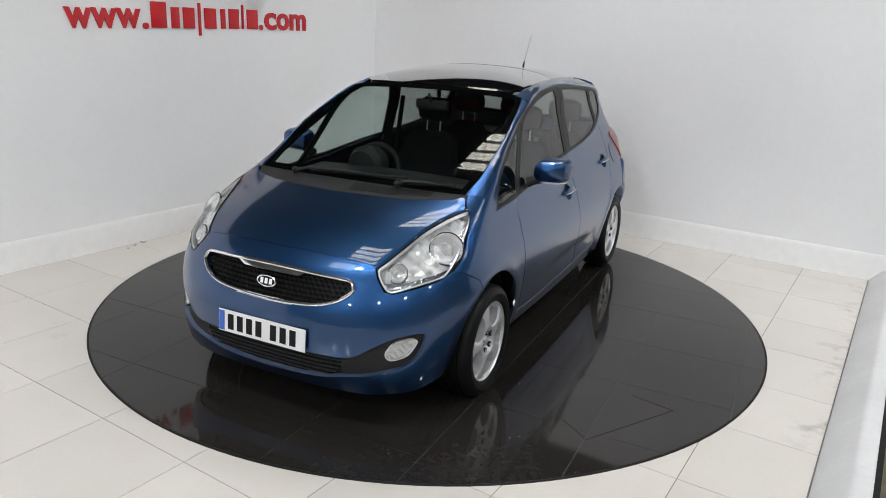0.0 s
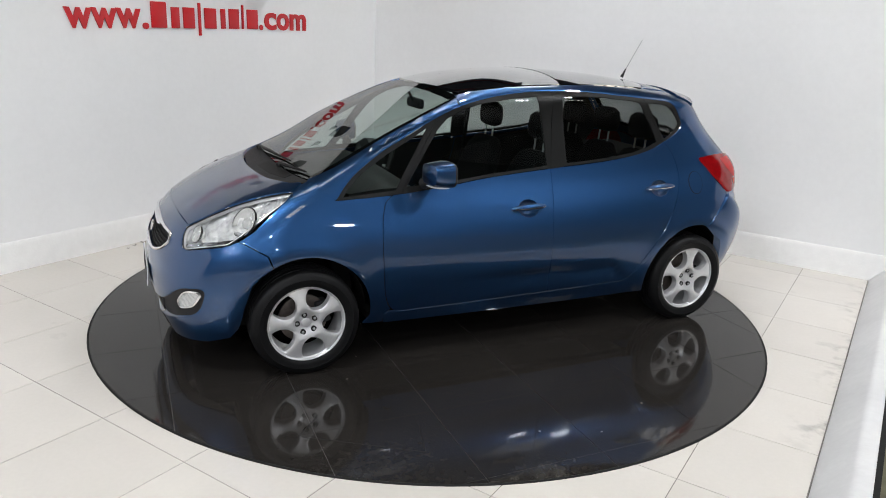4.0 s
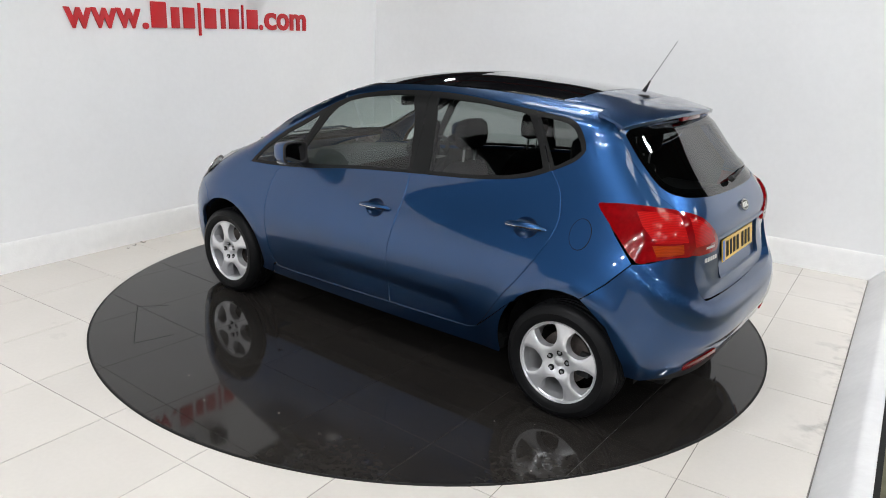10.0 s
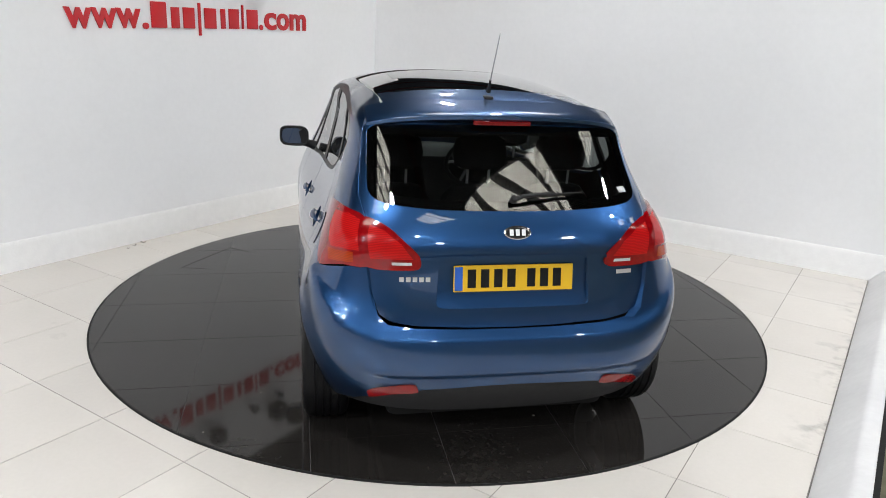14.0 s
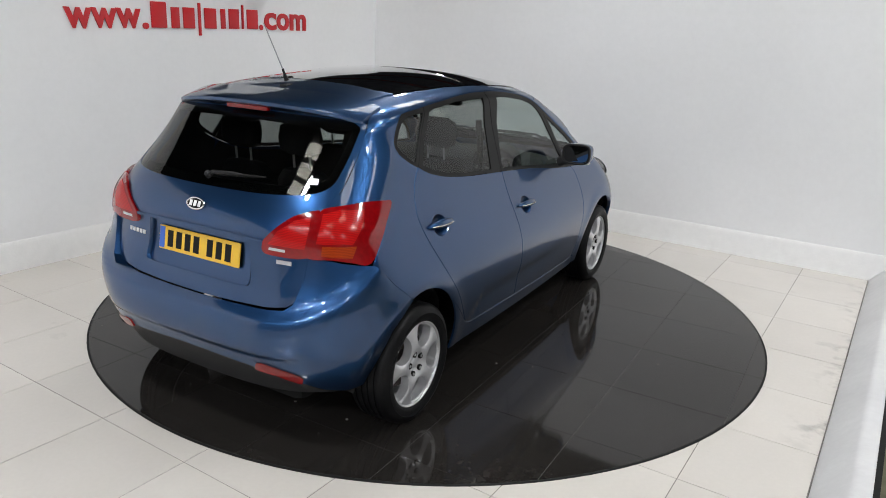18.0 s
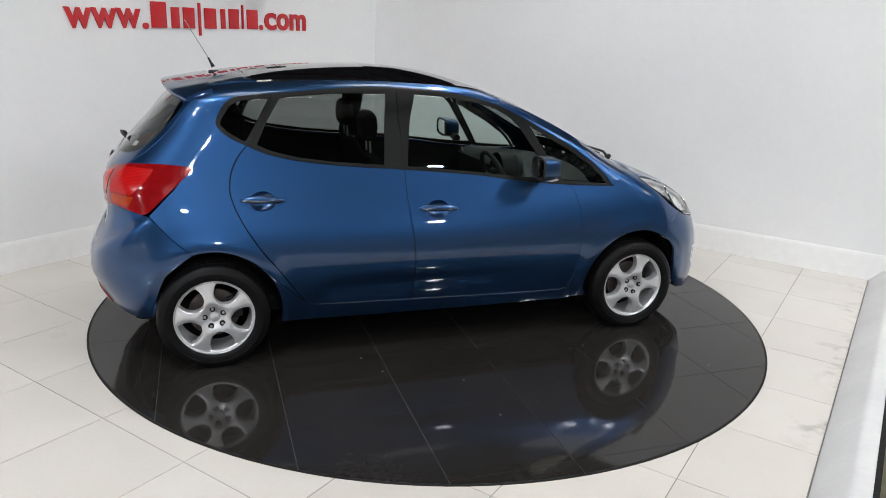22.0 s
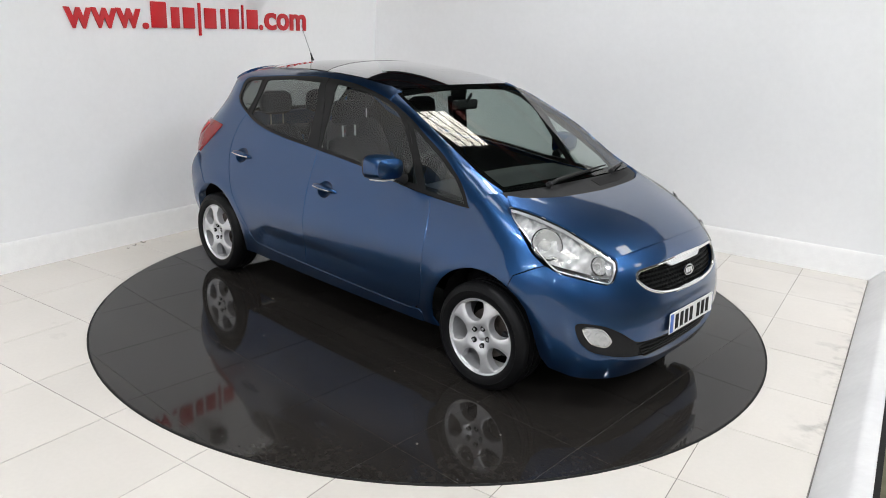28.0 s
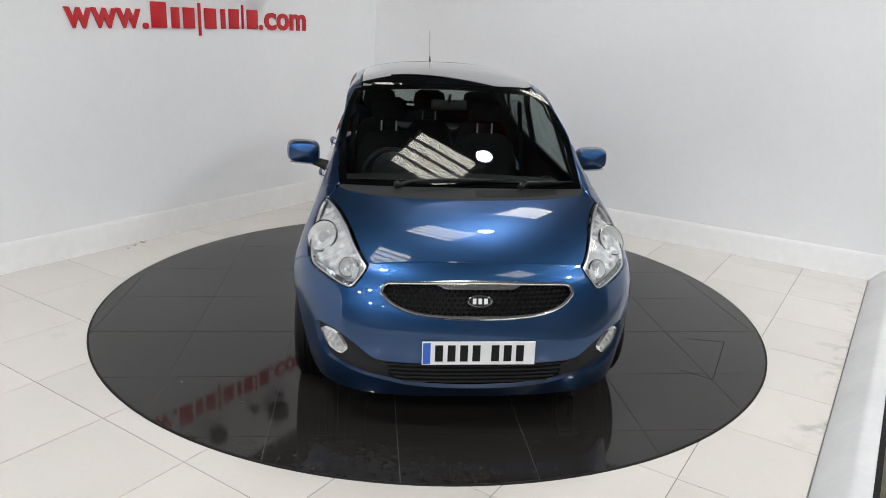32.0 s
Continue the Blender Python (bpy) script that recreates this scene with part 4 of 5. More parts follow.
surround = [on_skin("nose", abs(a), z, 1 if a >= 0 else -1, 0.003)[0] for a, z in whole(shrunk_half(GRILLE, 0.005, "nose"), "nose")]
part("grille_surround", tube(surround + surround[:2], 0.0085, 10, caps=False), M_TRIM, front_bumper, "chrome grille surround")
panel("grille_blade", "nose", [(0.0, 0.722), (9.0, 0.722), (11.5, 0.740), (11.5, 0.752), (0.0, 0.757)], M_TRIM, front_bumper, "broad chrome blade", both=True, lift=0.007, depth=0.01)
panel("grille_blade", "nose", [(0.0, 0.594), (9.0, 0.597), (8.0, 0.612), (0.0, 0.611)], M_TRIM, front_bumper, "broad chrome blade", both=True, lift=0.007, depth=0.01)


def grille_net():
    """Honeycomb bars across the grille opening, a little behind its surround."""
    bm = bmesh.new()
    inner = np.array(whole(GRILLE, "nose"))
    w, h = 1.55, 0.024
    for j in range(8):
        for i in range(-18, 19):
            a, z = i * w + (w / 2 if j % 2 else 0), 0.598 + j * h * 0.85
            ring = [(a + 0.46 * w * math.cos(radians(30 + 60 * k)), z + 0.5 * h * math.sin(radians(30 + 60 * k))) for k in range(6)]
            if not inside(np.array(ring), inner).all():
                continue
            loops = []
            for s, back in ((1.12, -0.028), (1.0, -0.016), (0.82, -0.016), (0.7, -0.03)):
                row = []
                for k in ring:
                    p, n = on_skin("nose", abs(a + (k[0] - a) * s), z + (k[1] - z) * s, 1 if a + (k[0] - a) * s >= 0 else -1, back)
                    row.append(p)
                loops.append(row)
            ring_loft(loops, bm=bm)
    return bm


part("grille_net", grille_net(), M_GLOSSBLACK, front_bumper, "gloss black honeycomb net")
panel("lower_grille_backing", "nose", LOWER, M_RIM, front_bumper, both=True, lift=-0.030, depth=0.0)
for k in range(5):
    z = 0.262 + 0.0245 * k
    lim = 19.5 + k
    pts = [on_skin("nose", abs(a), z, 1 if a >= 0 else -1, -0.022)[0] for a in np.linspace(-lim, lim, 25)]
    part("slat", tube(pts, 0.0045, 6), M_BLACK, front_bumper)
fog_backs = panel("fog_recess", "nose", FOG, M_BLACK, [front_bumper, front_bumper], "black plastic fog lamp recess", lift=-0.024, depth=0.0)
fog_line = curve_through([(33.0, 0.405), (34.2, 0.382), (38.2, 0.402), (40.2, 0.45), (40.5, 0.470), (39.5, 0.479), (35.6, 0.470), (33.6, 0.433)], 3)
panel("fog_lamp_bezel", "nose", shrunk(fog_line, -0.003, "nose"), M_CHROME, fog_backs, "chrome bezel", lift=-0.006, depth=0.02, holes=[fog_line], step=0.02)
panel("fog_lamp", "nose", fog_line, M_FOG, fog_backs, "clear fog lamp", lift=-0.014, depth=0.004, step=0.012, bulge=lambda ab: 0.004 * np.sin(ab[:, 0] * 3.5) * np.sin(ab[:, 1] * 160))
panel("fog_lamp_lens", "nose", fog_line, M_CLEAR, fog_backs, lift=-0.006, depth=0.0, step=0.03)


# headlamps: a housing of bright reflectors behind a clear lens
def headlamp(side):
    lamp = panel("headlight", "nose", lamp_line, M_LAMPHOUSE, car, "clear headlamp with bright reflectors", lift=-0.034, depth=-0.032, sides=(side,), step=0.016,
                 bulge=lambda ab: 0.010 * np.sin(ab[:, 0] * 1.3) * np.cos(ab[:, 1] * 95))[0]
    panel("lens", "nose", lamp_line, M_CLEAR, lamp, lift=0.001, depth=0.0, sides=(side,), step=0.04)
    panel("gasket", "nose", lamp_line, M_RIM, lamp, "black rubber gasket", lift=0.0016, depth=0.012, holes=[shrunk(lamp_line, 0.0016, "nose")], sides=(side,), step=0.03)
    for name, a, z, r, deep in (("main_reflector", 50.8, 0.862, 0.074, -0.012), ("side_reflector", 36.0, 0.775, 0.043, -0.012)):
        o, n = on_skin("nose", a, z, side, deep)
        n = (n + Vector((0.55, 0, 0))).normalized()
        prof = [(r * 1.06, -0.004), (r * 1.06, 0.004), (r, 0.006), (r * 0.96, 0.0), (r * 0.8, -0.014), (r * 0.6, -0.025), (r * 0.45, -0.03), (r * 0.4, -0.012), (r * 0.28, -0.004), (0.002, 0.0)]
        bowl = part(name, turned(prof, 32, "z"), M_SILVER, lamp, "round chrome reflector")
        bowl.matrix_basis = at(o, n)
        part("reflector_ring", turned([(r * 1.06, -0.006), (r * 1.13, -0.004), (r * 1.13, 0.004), (r * 1.06, 0.006)], 32, "z"), M_DARKCHROME, lamp, "dark ring").matrix_basis = at(o, n)
    strip = [(33.4, 0.703), (34.9, 0.699), (41.5, 0.728), (46.0, 0.745), (48.4, 0.759), (49.6, 0.778), (46.0, 0.765), (41.0, 0.748), (35.4, 0.720), (33.6, 0.719)]
    panel("indicator_strip", "nose", strip, M_DARKCHROME, lamp, "smoked ribbed indicator strip", lift=-0.009, depth=0.014, sides=(side,), step=0.008, bulge=lambda ab: 0.0035 * np.sin(ab[:, 0] * 4.5))
    panel("lamp_rim", "nose", shrunk(lamp_line, 0.004, "nose"), M_ALLOY, lamp, "bright inner rim", lift=-0.004, depth=0.012, holes=[shrunk(lamp_line, 0.009, "nose")], sides=(side,), step=0.025)
    o, n = on_skin("nose", 33.4, 0.757, side, -0.012)
    part("park_light", box(-0.014, 0.014, -0.03, 0.03, -0.008, 0.006, 0.005, 2), M_WHITELENS, lamp, "white side light").matrix_basis = at(o, n)


for side in (1, -1):
    headlamp(side)


def plate(name, o, n, mat, parent, label):
    """A number plate whose characters are plain bars."""
    m = at(o, n)
    base = part(name, box(-0.26, 0.26, -0.056, 0.056, -0.002, 0.004, 0.002, 1), mat, parent, label)
    base.matrix_basis = m
    part("plate_band", box(-0.256, -0.222, -0.050, 0.050, 0.004, 0.0052), M_BLUEBAND, base, smooth=False)
    x = -0.205
    for k in range(7):
        part("plate_mark", box(x + 0.004, x + 0.040, -0.039, 0.039, 0.004, 0.0055), M_RIM, base, smooth=False)
        x += 0.057 + (0.03 if k == 3 else 0)
    return base


o, n = on_skin("nose", 0.0, 0.445, 1, 0.006)
n = Vector((1, 0, 0.06))
plate("front_number_plate", o, n, M_WHITEPLATE, front_bumper, "white number plate with plain black marks")


def badge(o, n, parent):
    oval = lambda a, b, h: [(a * math.cos(t), b * math.sin(t), h) for t in np.linspace(0, 2 * math.pi, 32, endpoint=False)]
    m = at(o, n)
    base = part("badge", ring_loft([oval(0.058, 0.029, -0.004), oval(0.058, 0.029, 0.002), oval(0.055, 0.0265, 0.004), oval(0.050, 0.0225, 0.004), oval(0.048, 0.021, 0.002)]), M_CHROME, parent, "chrome oval badge")
    base.matrix_basis = m
    part("badge_field", ring_loft([oval(0.049, 0.022, 0.0), oval(0.049, 0.022, 0.0025)], caps=True), M_RIM, base)
    for x in (-0.026, 0.0, 0.026):
        part("badge_mark", box(x - 0.008, x + 0.008, -0.013, 0.013, 0.0025, 0.0045), M_WHITEPLATE, base, smooth=False)


o, n = on_skin("nose", 0.0, 0.675, 1, 0.004)
badge(o, Vector((1, 0, 0.28)), front_bumper)

# ---- glass ahead and over: windscreen, roof ----
panel("windscreen", "screen", SCREEN, M_GLASS, car, "raked clear windscreen", both=True, lift=-0.004, depth=0.0, fair=SCREEN_FAIR, step=0.02)
panel("windscreen_border", "screen", SCREEN, M_CERAMIC, car, "black windscreen border", both=True, lift=-0.007, depth=0.006, holes=[shrunk_half(SCREEN, 0.02, "screen")], step=0.02)
ROOF_FRONT = [(0.328, 0.0), (0.325, 0.3), (0.31, 0.5), (0.27, 0.553), (0.0, 0.550), (-0.3, 0.542), (-0.36, 0.539), (-0.366, 0.5), (-0.369, 0.25), (-0.37, 0.0)]
ROOF_BACK = [(-0.378, 0.0), (-0.377, 0.25), (-0.374, 0.5), (-0.368, 0.538), (-0.7, 0.518), (-1.02, 0.499), (-1.075, 0.42), (-1.085, 0.2), (-1.088, 0.0)]
ROOF_TAIL = [(-1.094, 0.0), (-1.091, 0.2), (-1.081, 0.42), (-1.028, 0.498), (-1.1, 0.496), (-1.2, 0.494), (-1.262, 0.494), (-1.285, 0.42), (-1.30, 0.2), (-1.305, 0.0)]
def roof_crown(ab):
    """The roof's glass stands a little fuller than the pressed roof frame."""
    x, y = ab[:, 0], ab[:, 1]
    along = np.clip((0.33 - x) / 0.75, 0, 1) * (0.35 + 0.65 * np.clip((x + 1.32) / 0.5, 0, 1))
    return 0.026 * (1 - (y / 0.57) ** 2) * along * along * (3 - 2 * along)


panel("roof_glass", "top", ROOF_FRONT, M_ROOFGLASS, car, "black panoramic roof glass", both=True, lift=0.0, depth=0.012, bulge=roof_crown, fair=ROOF_FRONT_FAIR)
panel("roof_glass", "top", ROOF_BACK, M_ROOFGLASS, car, "black panoramic roof glass", both=True, lift=0.0, depth=0.012, bulge=roof_crown, fair=ROOF_FAIR)
panel("roof_panel", "top", ROOF_TAIL, M_PAINT, car, both=True, depth=0.012, bulge=roof_crown)
panel("headlining", "top", [(0.30, 0.0), (0.28, 0.5), (-0.6, 0.5), (-1.25, 0.46), (-1.3, 0.0)], M_CLOTH, car, both=True, lift=-0.04, depth=0.0, step=0.15)

# ---- tail: tailgate, lamps, bumper ----
REAR_GLASS = [(0.0, 1.132), (10.0, 1.133), (24.0, 1.138), (36.0, 1.150), (41.0, 1.166), (44.5, 1.195), (47.5, 1.25), (50.5, 1.31), (54.0, 1.385), (55.0, 1.415), (52.0, 1.440), (38.0, 1.448), (20.0, 1.452), (0.0, 1.453)]
REAR_GLASS = curve_through([(*p, 1) if i in (0, 13) else p for i, p in enumerate(REAR_GLASS)], 3, closed=False)
PLATE_CUP = curve_through([(0.0, 0.745), (12.0, 0.745), (19.5, 0.748), (21.0, 0.775), (21.0, 0.93), (20.3, 0.948), (10.0, 0.949), (0.0, 0.949)], 3, closed=False)
gate_line = [(0.0, 0.687), (12.0, 0.689), (25.0, 0.697), (30.9, 0.704), (33.6, 0.724), (36.0, 0.81), (37.1, 0.896), (37.5, 0.95)] + GATE_SIDE + [(54.0, 1.456), (30.0, 1.468), (0.0, 1.472)]


def gate_form(ab):
    """The tailgate draws in towards the bumper's shelf and has a soft crease at the lamps' height."""
    z = ab[:, 1]
    return -0.036 * np.exp(-(((z - 0.64) / 0.085) ** 2)) - 0.010 / (1 + np.exp(np.clip((z - 0.962) / 0.006, -40, 40)))


tailgate = panel("tailgate", "tail", gate_line, M_PAINT, car, both=True, holes=[REAR_GLASS, PLATE_CUP], step=0.035, depth=0.015, bulge=gate_form, fair=GATE_FAIR, even=0.02, fair_to=(0.44, 0.62))[0]
panel("rear_window", "tail", REAR_GLASS, M_PRIVACY, tailgate, "dark tinted rear window", both=True, lift=-0.002, depth=0.0, fair=REAR_FAIR)
panel("rear_window_border", "tail", REAR_GLASS, M_CERAMIC, tailgate, "black glass border", both=True, lift=-0.004, depth=0.006, holes=[shrunk_half(REAR_GLASS, 0.035, "tail")])
panel("plate_recess", "tail", PLATE_CUP, M_PAINT, tailgate, both=True, lift=-0.030, depth=-0.02)
panel("tailgate_strip", "tail", [(0.0, 0.949), (20.0, 0.948), (27.0, 0.943), (27.0, 0.955), (20.0, 0.962), (0.0, 0.964)], M_PAINT, tailgate, both=True, lift=0.007, depth=0.012)
o, n = on_skin("tail", 0.0, 0.862, 1, -0.018)
plate("rear_number_plate", o, Vector((-1, 0, 0.16)), M_YELLOWPLATE, tailgate, "yellow number plate with plain black marks")
o, n = on_skin("tail", 0.0, 1.055, 1, 0.006)
badge(o, Vector((-1, 0, 0.45)), tailgate)
o, n = on_skin("tail", 38.5, 1.200, -1, 0.0008)
part("window_sticker", box(-0.022, 0.022, -0.015, 0.015, -0.001, 0.0006), M_STEELNUT, tailgate, "small pale sticker on the rear window", smooth=False).matrix_basis = at(o, n)
for k in range(5):
    o, n = on_skin("tail", 29.6 - 1.55 * k, 0.862, 1, -0.009)
    part("model_mark", box(-0.0095, 0.0095, -0.010, 0.010, -0.002, 0.002, 0.001, 1), M_ALLOY, tailgate, "chrome model mark").matrix_basis = at(o, n)
for side, a, w in ((-1, 31.0, 0.075),):
    o, n = on_skin("tail", a, 0.875, side, -0.009)
    part("model_mark", box(-w / 2, w / 2, -0.009, 0.009, -0.002, 0.002, 0.001, 1), M_ALLOY, tailgate, "chrome model mark").matrix_basis = at(o, n)

LAMP_OUT = curve_through([(37.5, 0.911), (43.0, 0.906), (48.7, 0.886), (52.2, 0.876), (56.0, 0.955), (59.0, 1.02), (62.6, 1.092), (60.0, 1.106), (53.0, 1.116), (46.0, 1.110), (41.0, 1.098), (39.4, 1.06), (38.2, 0.98)], 3)
LAMP_IN = curve_through([(37.4, 0.910), (30.0, 0.902), (26.2, 0.906), (25.3, 0.925), (25.8, 0.962), (29.4, 1.02), (34.0, 1.07), (40.3, 1.095), (39.1, 1.05), (38.0, 0.97)], 3)


def lens_form(ab):
    """The swell of a tail lamp's lens."""
    return 0.016 * np.exp(-(((np.abs(ab[:, 0]) - 44) / 11) ** 2) - ((ab[:, 1] - 1.0) / 0.10) ** 2)


for nm, ln, owner in (("tail_light", LAMP_OUT, [car, car]), ("tail_light_inner", LAMP_IN, [tailgate, tailgate])):
    lamps = panel(nm, "tail", ln, M_REDLENS, owner, "glossy red tail lamp", lift=0.008, depth=0.02, step=0.022, bulge=lens_form)
    if nm == "tail_light":
        panel("amber_section", "tail", [(40.5, 0.922), (47.5, 0.908), (48.5, 0.952), (40.8, 0.962)], M_AMBER, lamps, "amber indicator section", lift=0.0095, depth=0.0, step=0.022, bulge=lens_form)
        panel("lamp_core", "tail", [(39.4, 0.972), (47.6, 0.962), (50.6, 1.03), (51.8, 1.088), (45.0, 1.094), (41.0, 1.080)], M_REDCORE, lamps, "brighter red reflector", lift=0.0095, depth=0.0, step=0.022, bulge=lens_form)
    else:
        panel("lamp_core", "tail", [(27.2, 0.950), (36.8, 0.945), (37.9, 1.03), (38.2, 1.070), (34.4, 1.055), (30.0, 1.010)], M_REDCORE, lamps, "brighter red reflector", lift=0.0095, depth=0.0, step=0.022, bulge=lens_form)
        panel("reverse_section", "tail", [(27.4, 0.925), (32.0, 0.924), (32.0, 0.936), (27.6, 0.937)], M_WHITELENS, lamps, "white reversing section", lift=0.0095, depth=0.0, step=0.022, bulge=lens_form)
rear_line2 = [(0.0, 0.412), (8.0, 0.411), (22.0, 0.400), (30.0, 0.377), (36.0, 0.340), (41.0, 0.303), (47.0, 0.286), (51.0, 0.298), (52.2, 0.36), (54.4, 0.432), (58.0, 0.557), (63.3, 0.64), (65.3, 0.665), (59.3, 0.753), (53.0, 0.864), (48.9, 0.878), (43.0, 0.898), (37.6, 0.903),
              (36.4, 0.81), (34.0, 0.715), (31.4, 0.680), (25.0, 0.667), (12.0, 0.660), (0.0, 0.658)]


def bumper_form(ab):
    """A shoulder along the bumper's upper part, sweeping up towards the lamps."""
    a, z = np.abs(ab[:, 0]), ab[:, 1]
    crest = 0.615 + 0.20 * np.clip((a - 30) / 22, 0, 1.3) ** 1.6
    low = 0.012 / (1 + np.exp(np.clip((0.468 - z) / 0.007, -40, 40))) * np.exp(-((np.clip(z - 0.468, 0, 9) / 0.10) ** 2)) / (1 + np.exp(np.clip((a - 33) / 2, -40, 40)))
    return low + 0.016 * np.exp(-((np.clip(crest - z, 0, 9) / 0.10) ** 2)) * np.exp(-((np.clip(z - crest, 0, 9) / 0.045) ** 2))


rear_bumper = panel("rear_bumper", "tail", rear_line2, M_PAINT, car, both=True, step=0.02, depth=0.06, lift=0.004, bulge=bumper_form, even=0.02)[0]
panel("valance", "tail", [(0.0, 0.25), (20.0, 0.255), (34.0, 0.262), (44.0, 0.272), (46.5, 0.284), (41.0, 0.300), (36.0, 0.337), (30.0, 0.374), (22.0, 0.397), (8.0, 0.408), (0.0, 0.409)], M_BLACK, rear_bumper, "black textured valance", both=True, lift=-0.006, depth=0.02)
panel("reflector", "tail", curve_through([(24.0, 0.392), (30.0, 0.376), (35.8, 0.345), (36.0, 0.372), (33.5, 0.398), (27.0, 0.426), (24.4, 0.424)], 3), M_REDLENS, [rear_bumper, rear_bumper], "red reflector", lift=0.013, depth=0.012, step=0.03)
for a in (38, 14):
    for side in (1, -1):
        o, n = on_skin("tail", a, 0.50, side, 0.0)
        part("parking_sensor", turned([(0.0005, 0.0015), (0.009, 0.0015), (0.0105, -0.001)], 14, "z"), M_RIM, rear_bumper).matrix_basis = at(o, n)


def spoiler():
    """The roof spoiler: a wing section swept across the tail."""
    rings = []
    for i in range(33):
        s = -1 + i / 16
        y = 0.585 * s
        x0 = -1.29 + 0.03 * s * s
        z0 = roof_z(min(x0 + 0.02, -1.2), abs(y) * 0.88) + 0.001 - 0.012 * abs(s) ** 6 + float(roof_crown(np.array([[x0 + 0.01, y * 0.95]]))[0])
        xt, zt = -1.535 + 0.09 * s * s + 0.05 * abs(s) ** 8, 1.503 - 0.036 * s * s - 0.02 * abs(s) ** 8
        rings.append([(x0, y, z0), ((x0 * 2 + xt) / 3, y, z0 + (zt - z0) * 0.30), ((x0 + 2 * xt) / 3, y, z0 + (zt - z0) * 0.64), (xt + 0.008, y, zt), (xt, y, zt - 0.006), (xt + 0.005, y, zt - 0.022),
                      (xt + 0.04, y, zt - 0.042), (-1.40 + 0.06 * s * s, y, zt - 0.052), (x0, y, z0 - 0.05)])
    return ring_loft(rings, caps=True)


part("roof_spoiler", spoiler(), M_PAINT, car)
part("stop_light", box(-1.512, -1.49, -0.13, 0.13, 1.452, 1.472, 0.004, 2), M_REDLENS, car, "red high-level stop lamp")

# ---- aerial, wipers, mirrors ----
aerial = part("aerial", tube([(-1.235, 0, 1.575), (-1.25, 0, 1.605), (-1.262, 0, 1.63)], [0.012, 0.007, 0.005], 10), M_BLACK, car, "black roof aerial")
part("aerial_foot", box(-1.265, -1.20, -0.022, 0.022, roof_z(-1.23, 0) - 0.005, roof_z(-1.23, 0) + 0.018, 0.008, 2), M_BLACK, aerial)
part("aerial_rod", tube([(-1.262, 0, 1.63), (-1.383, 0, 1.84)], [0.0032, 0.0022], 8), M_STEELNUT, aerial, "thin grey metal rod")


def wiper(pivot, tip, parent, up):
    a, b = Vector(pivot), Vector(tip)
    arm = part("wiper", tube([a, a.lerp(b, 0.12) + up * 0.03, a.lerp(b, 0.5) + up * 0.026, a.lerp(b, 0.62) + up * 0.02], [0.012, 0.009, 0.007, 0.004], 8), M_BLACK, parent, "black wiper arm and blade")
    part("wiper_cap", turned([(0.001, 0.016), (0.014, 0.012), (0.018, -0.01)], 14, "z"), M_BLACK, arm).matrix_basis = at(a + up * 0.01, up)
    part("wiper_blade", tube([a.lerp(b, 0.16) + up * 0.012, a.lerp(b, 0.6) + up * 0.014, b + up * 0.01], [0.005, 0.008, 0.004], 6), M_RIM, arm)


for y0, y1, x1 in ((-0.36, 0.33, 1.262), (0.30, 0.60, 1.235)):
    z0 = float(skin("top", [1.325], [abs(y0)])[0, 2])
    z1 = float(skin("top", [x1], [abs(y1)])[0, 2])
    wiper((1.325, y0, z0 + 0.002), (x1, y1, z1 + 0.002), car, Vector((0.55, 0, 0.83)))
o, n = on_skin("tail", 0.0, 1.165, 1, 0.01)
e, _ = on_skin("tail", 24.0, 1.19, -1, 0.006)
wiper(o, e, tailgate, n)


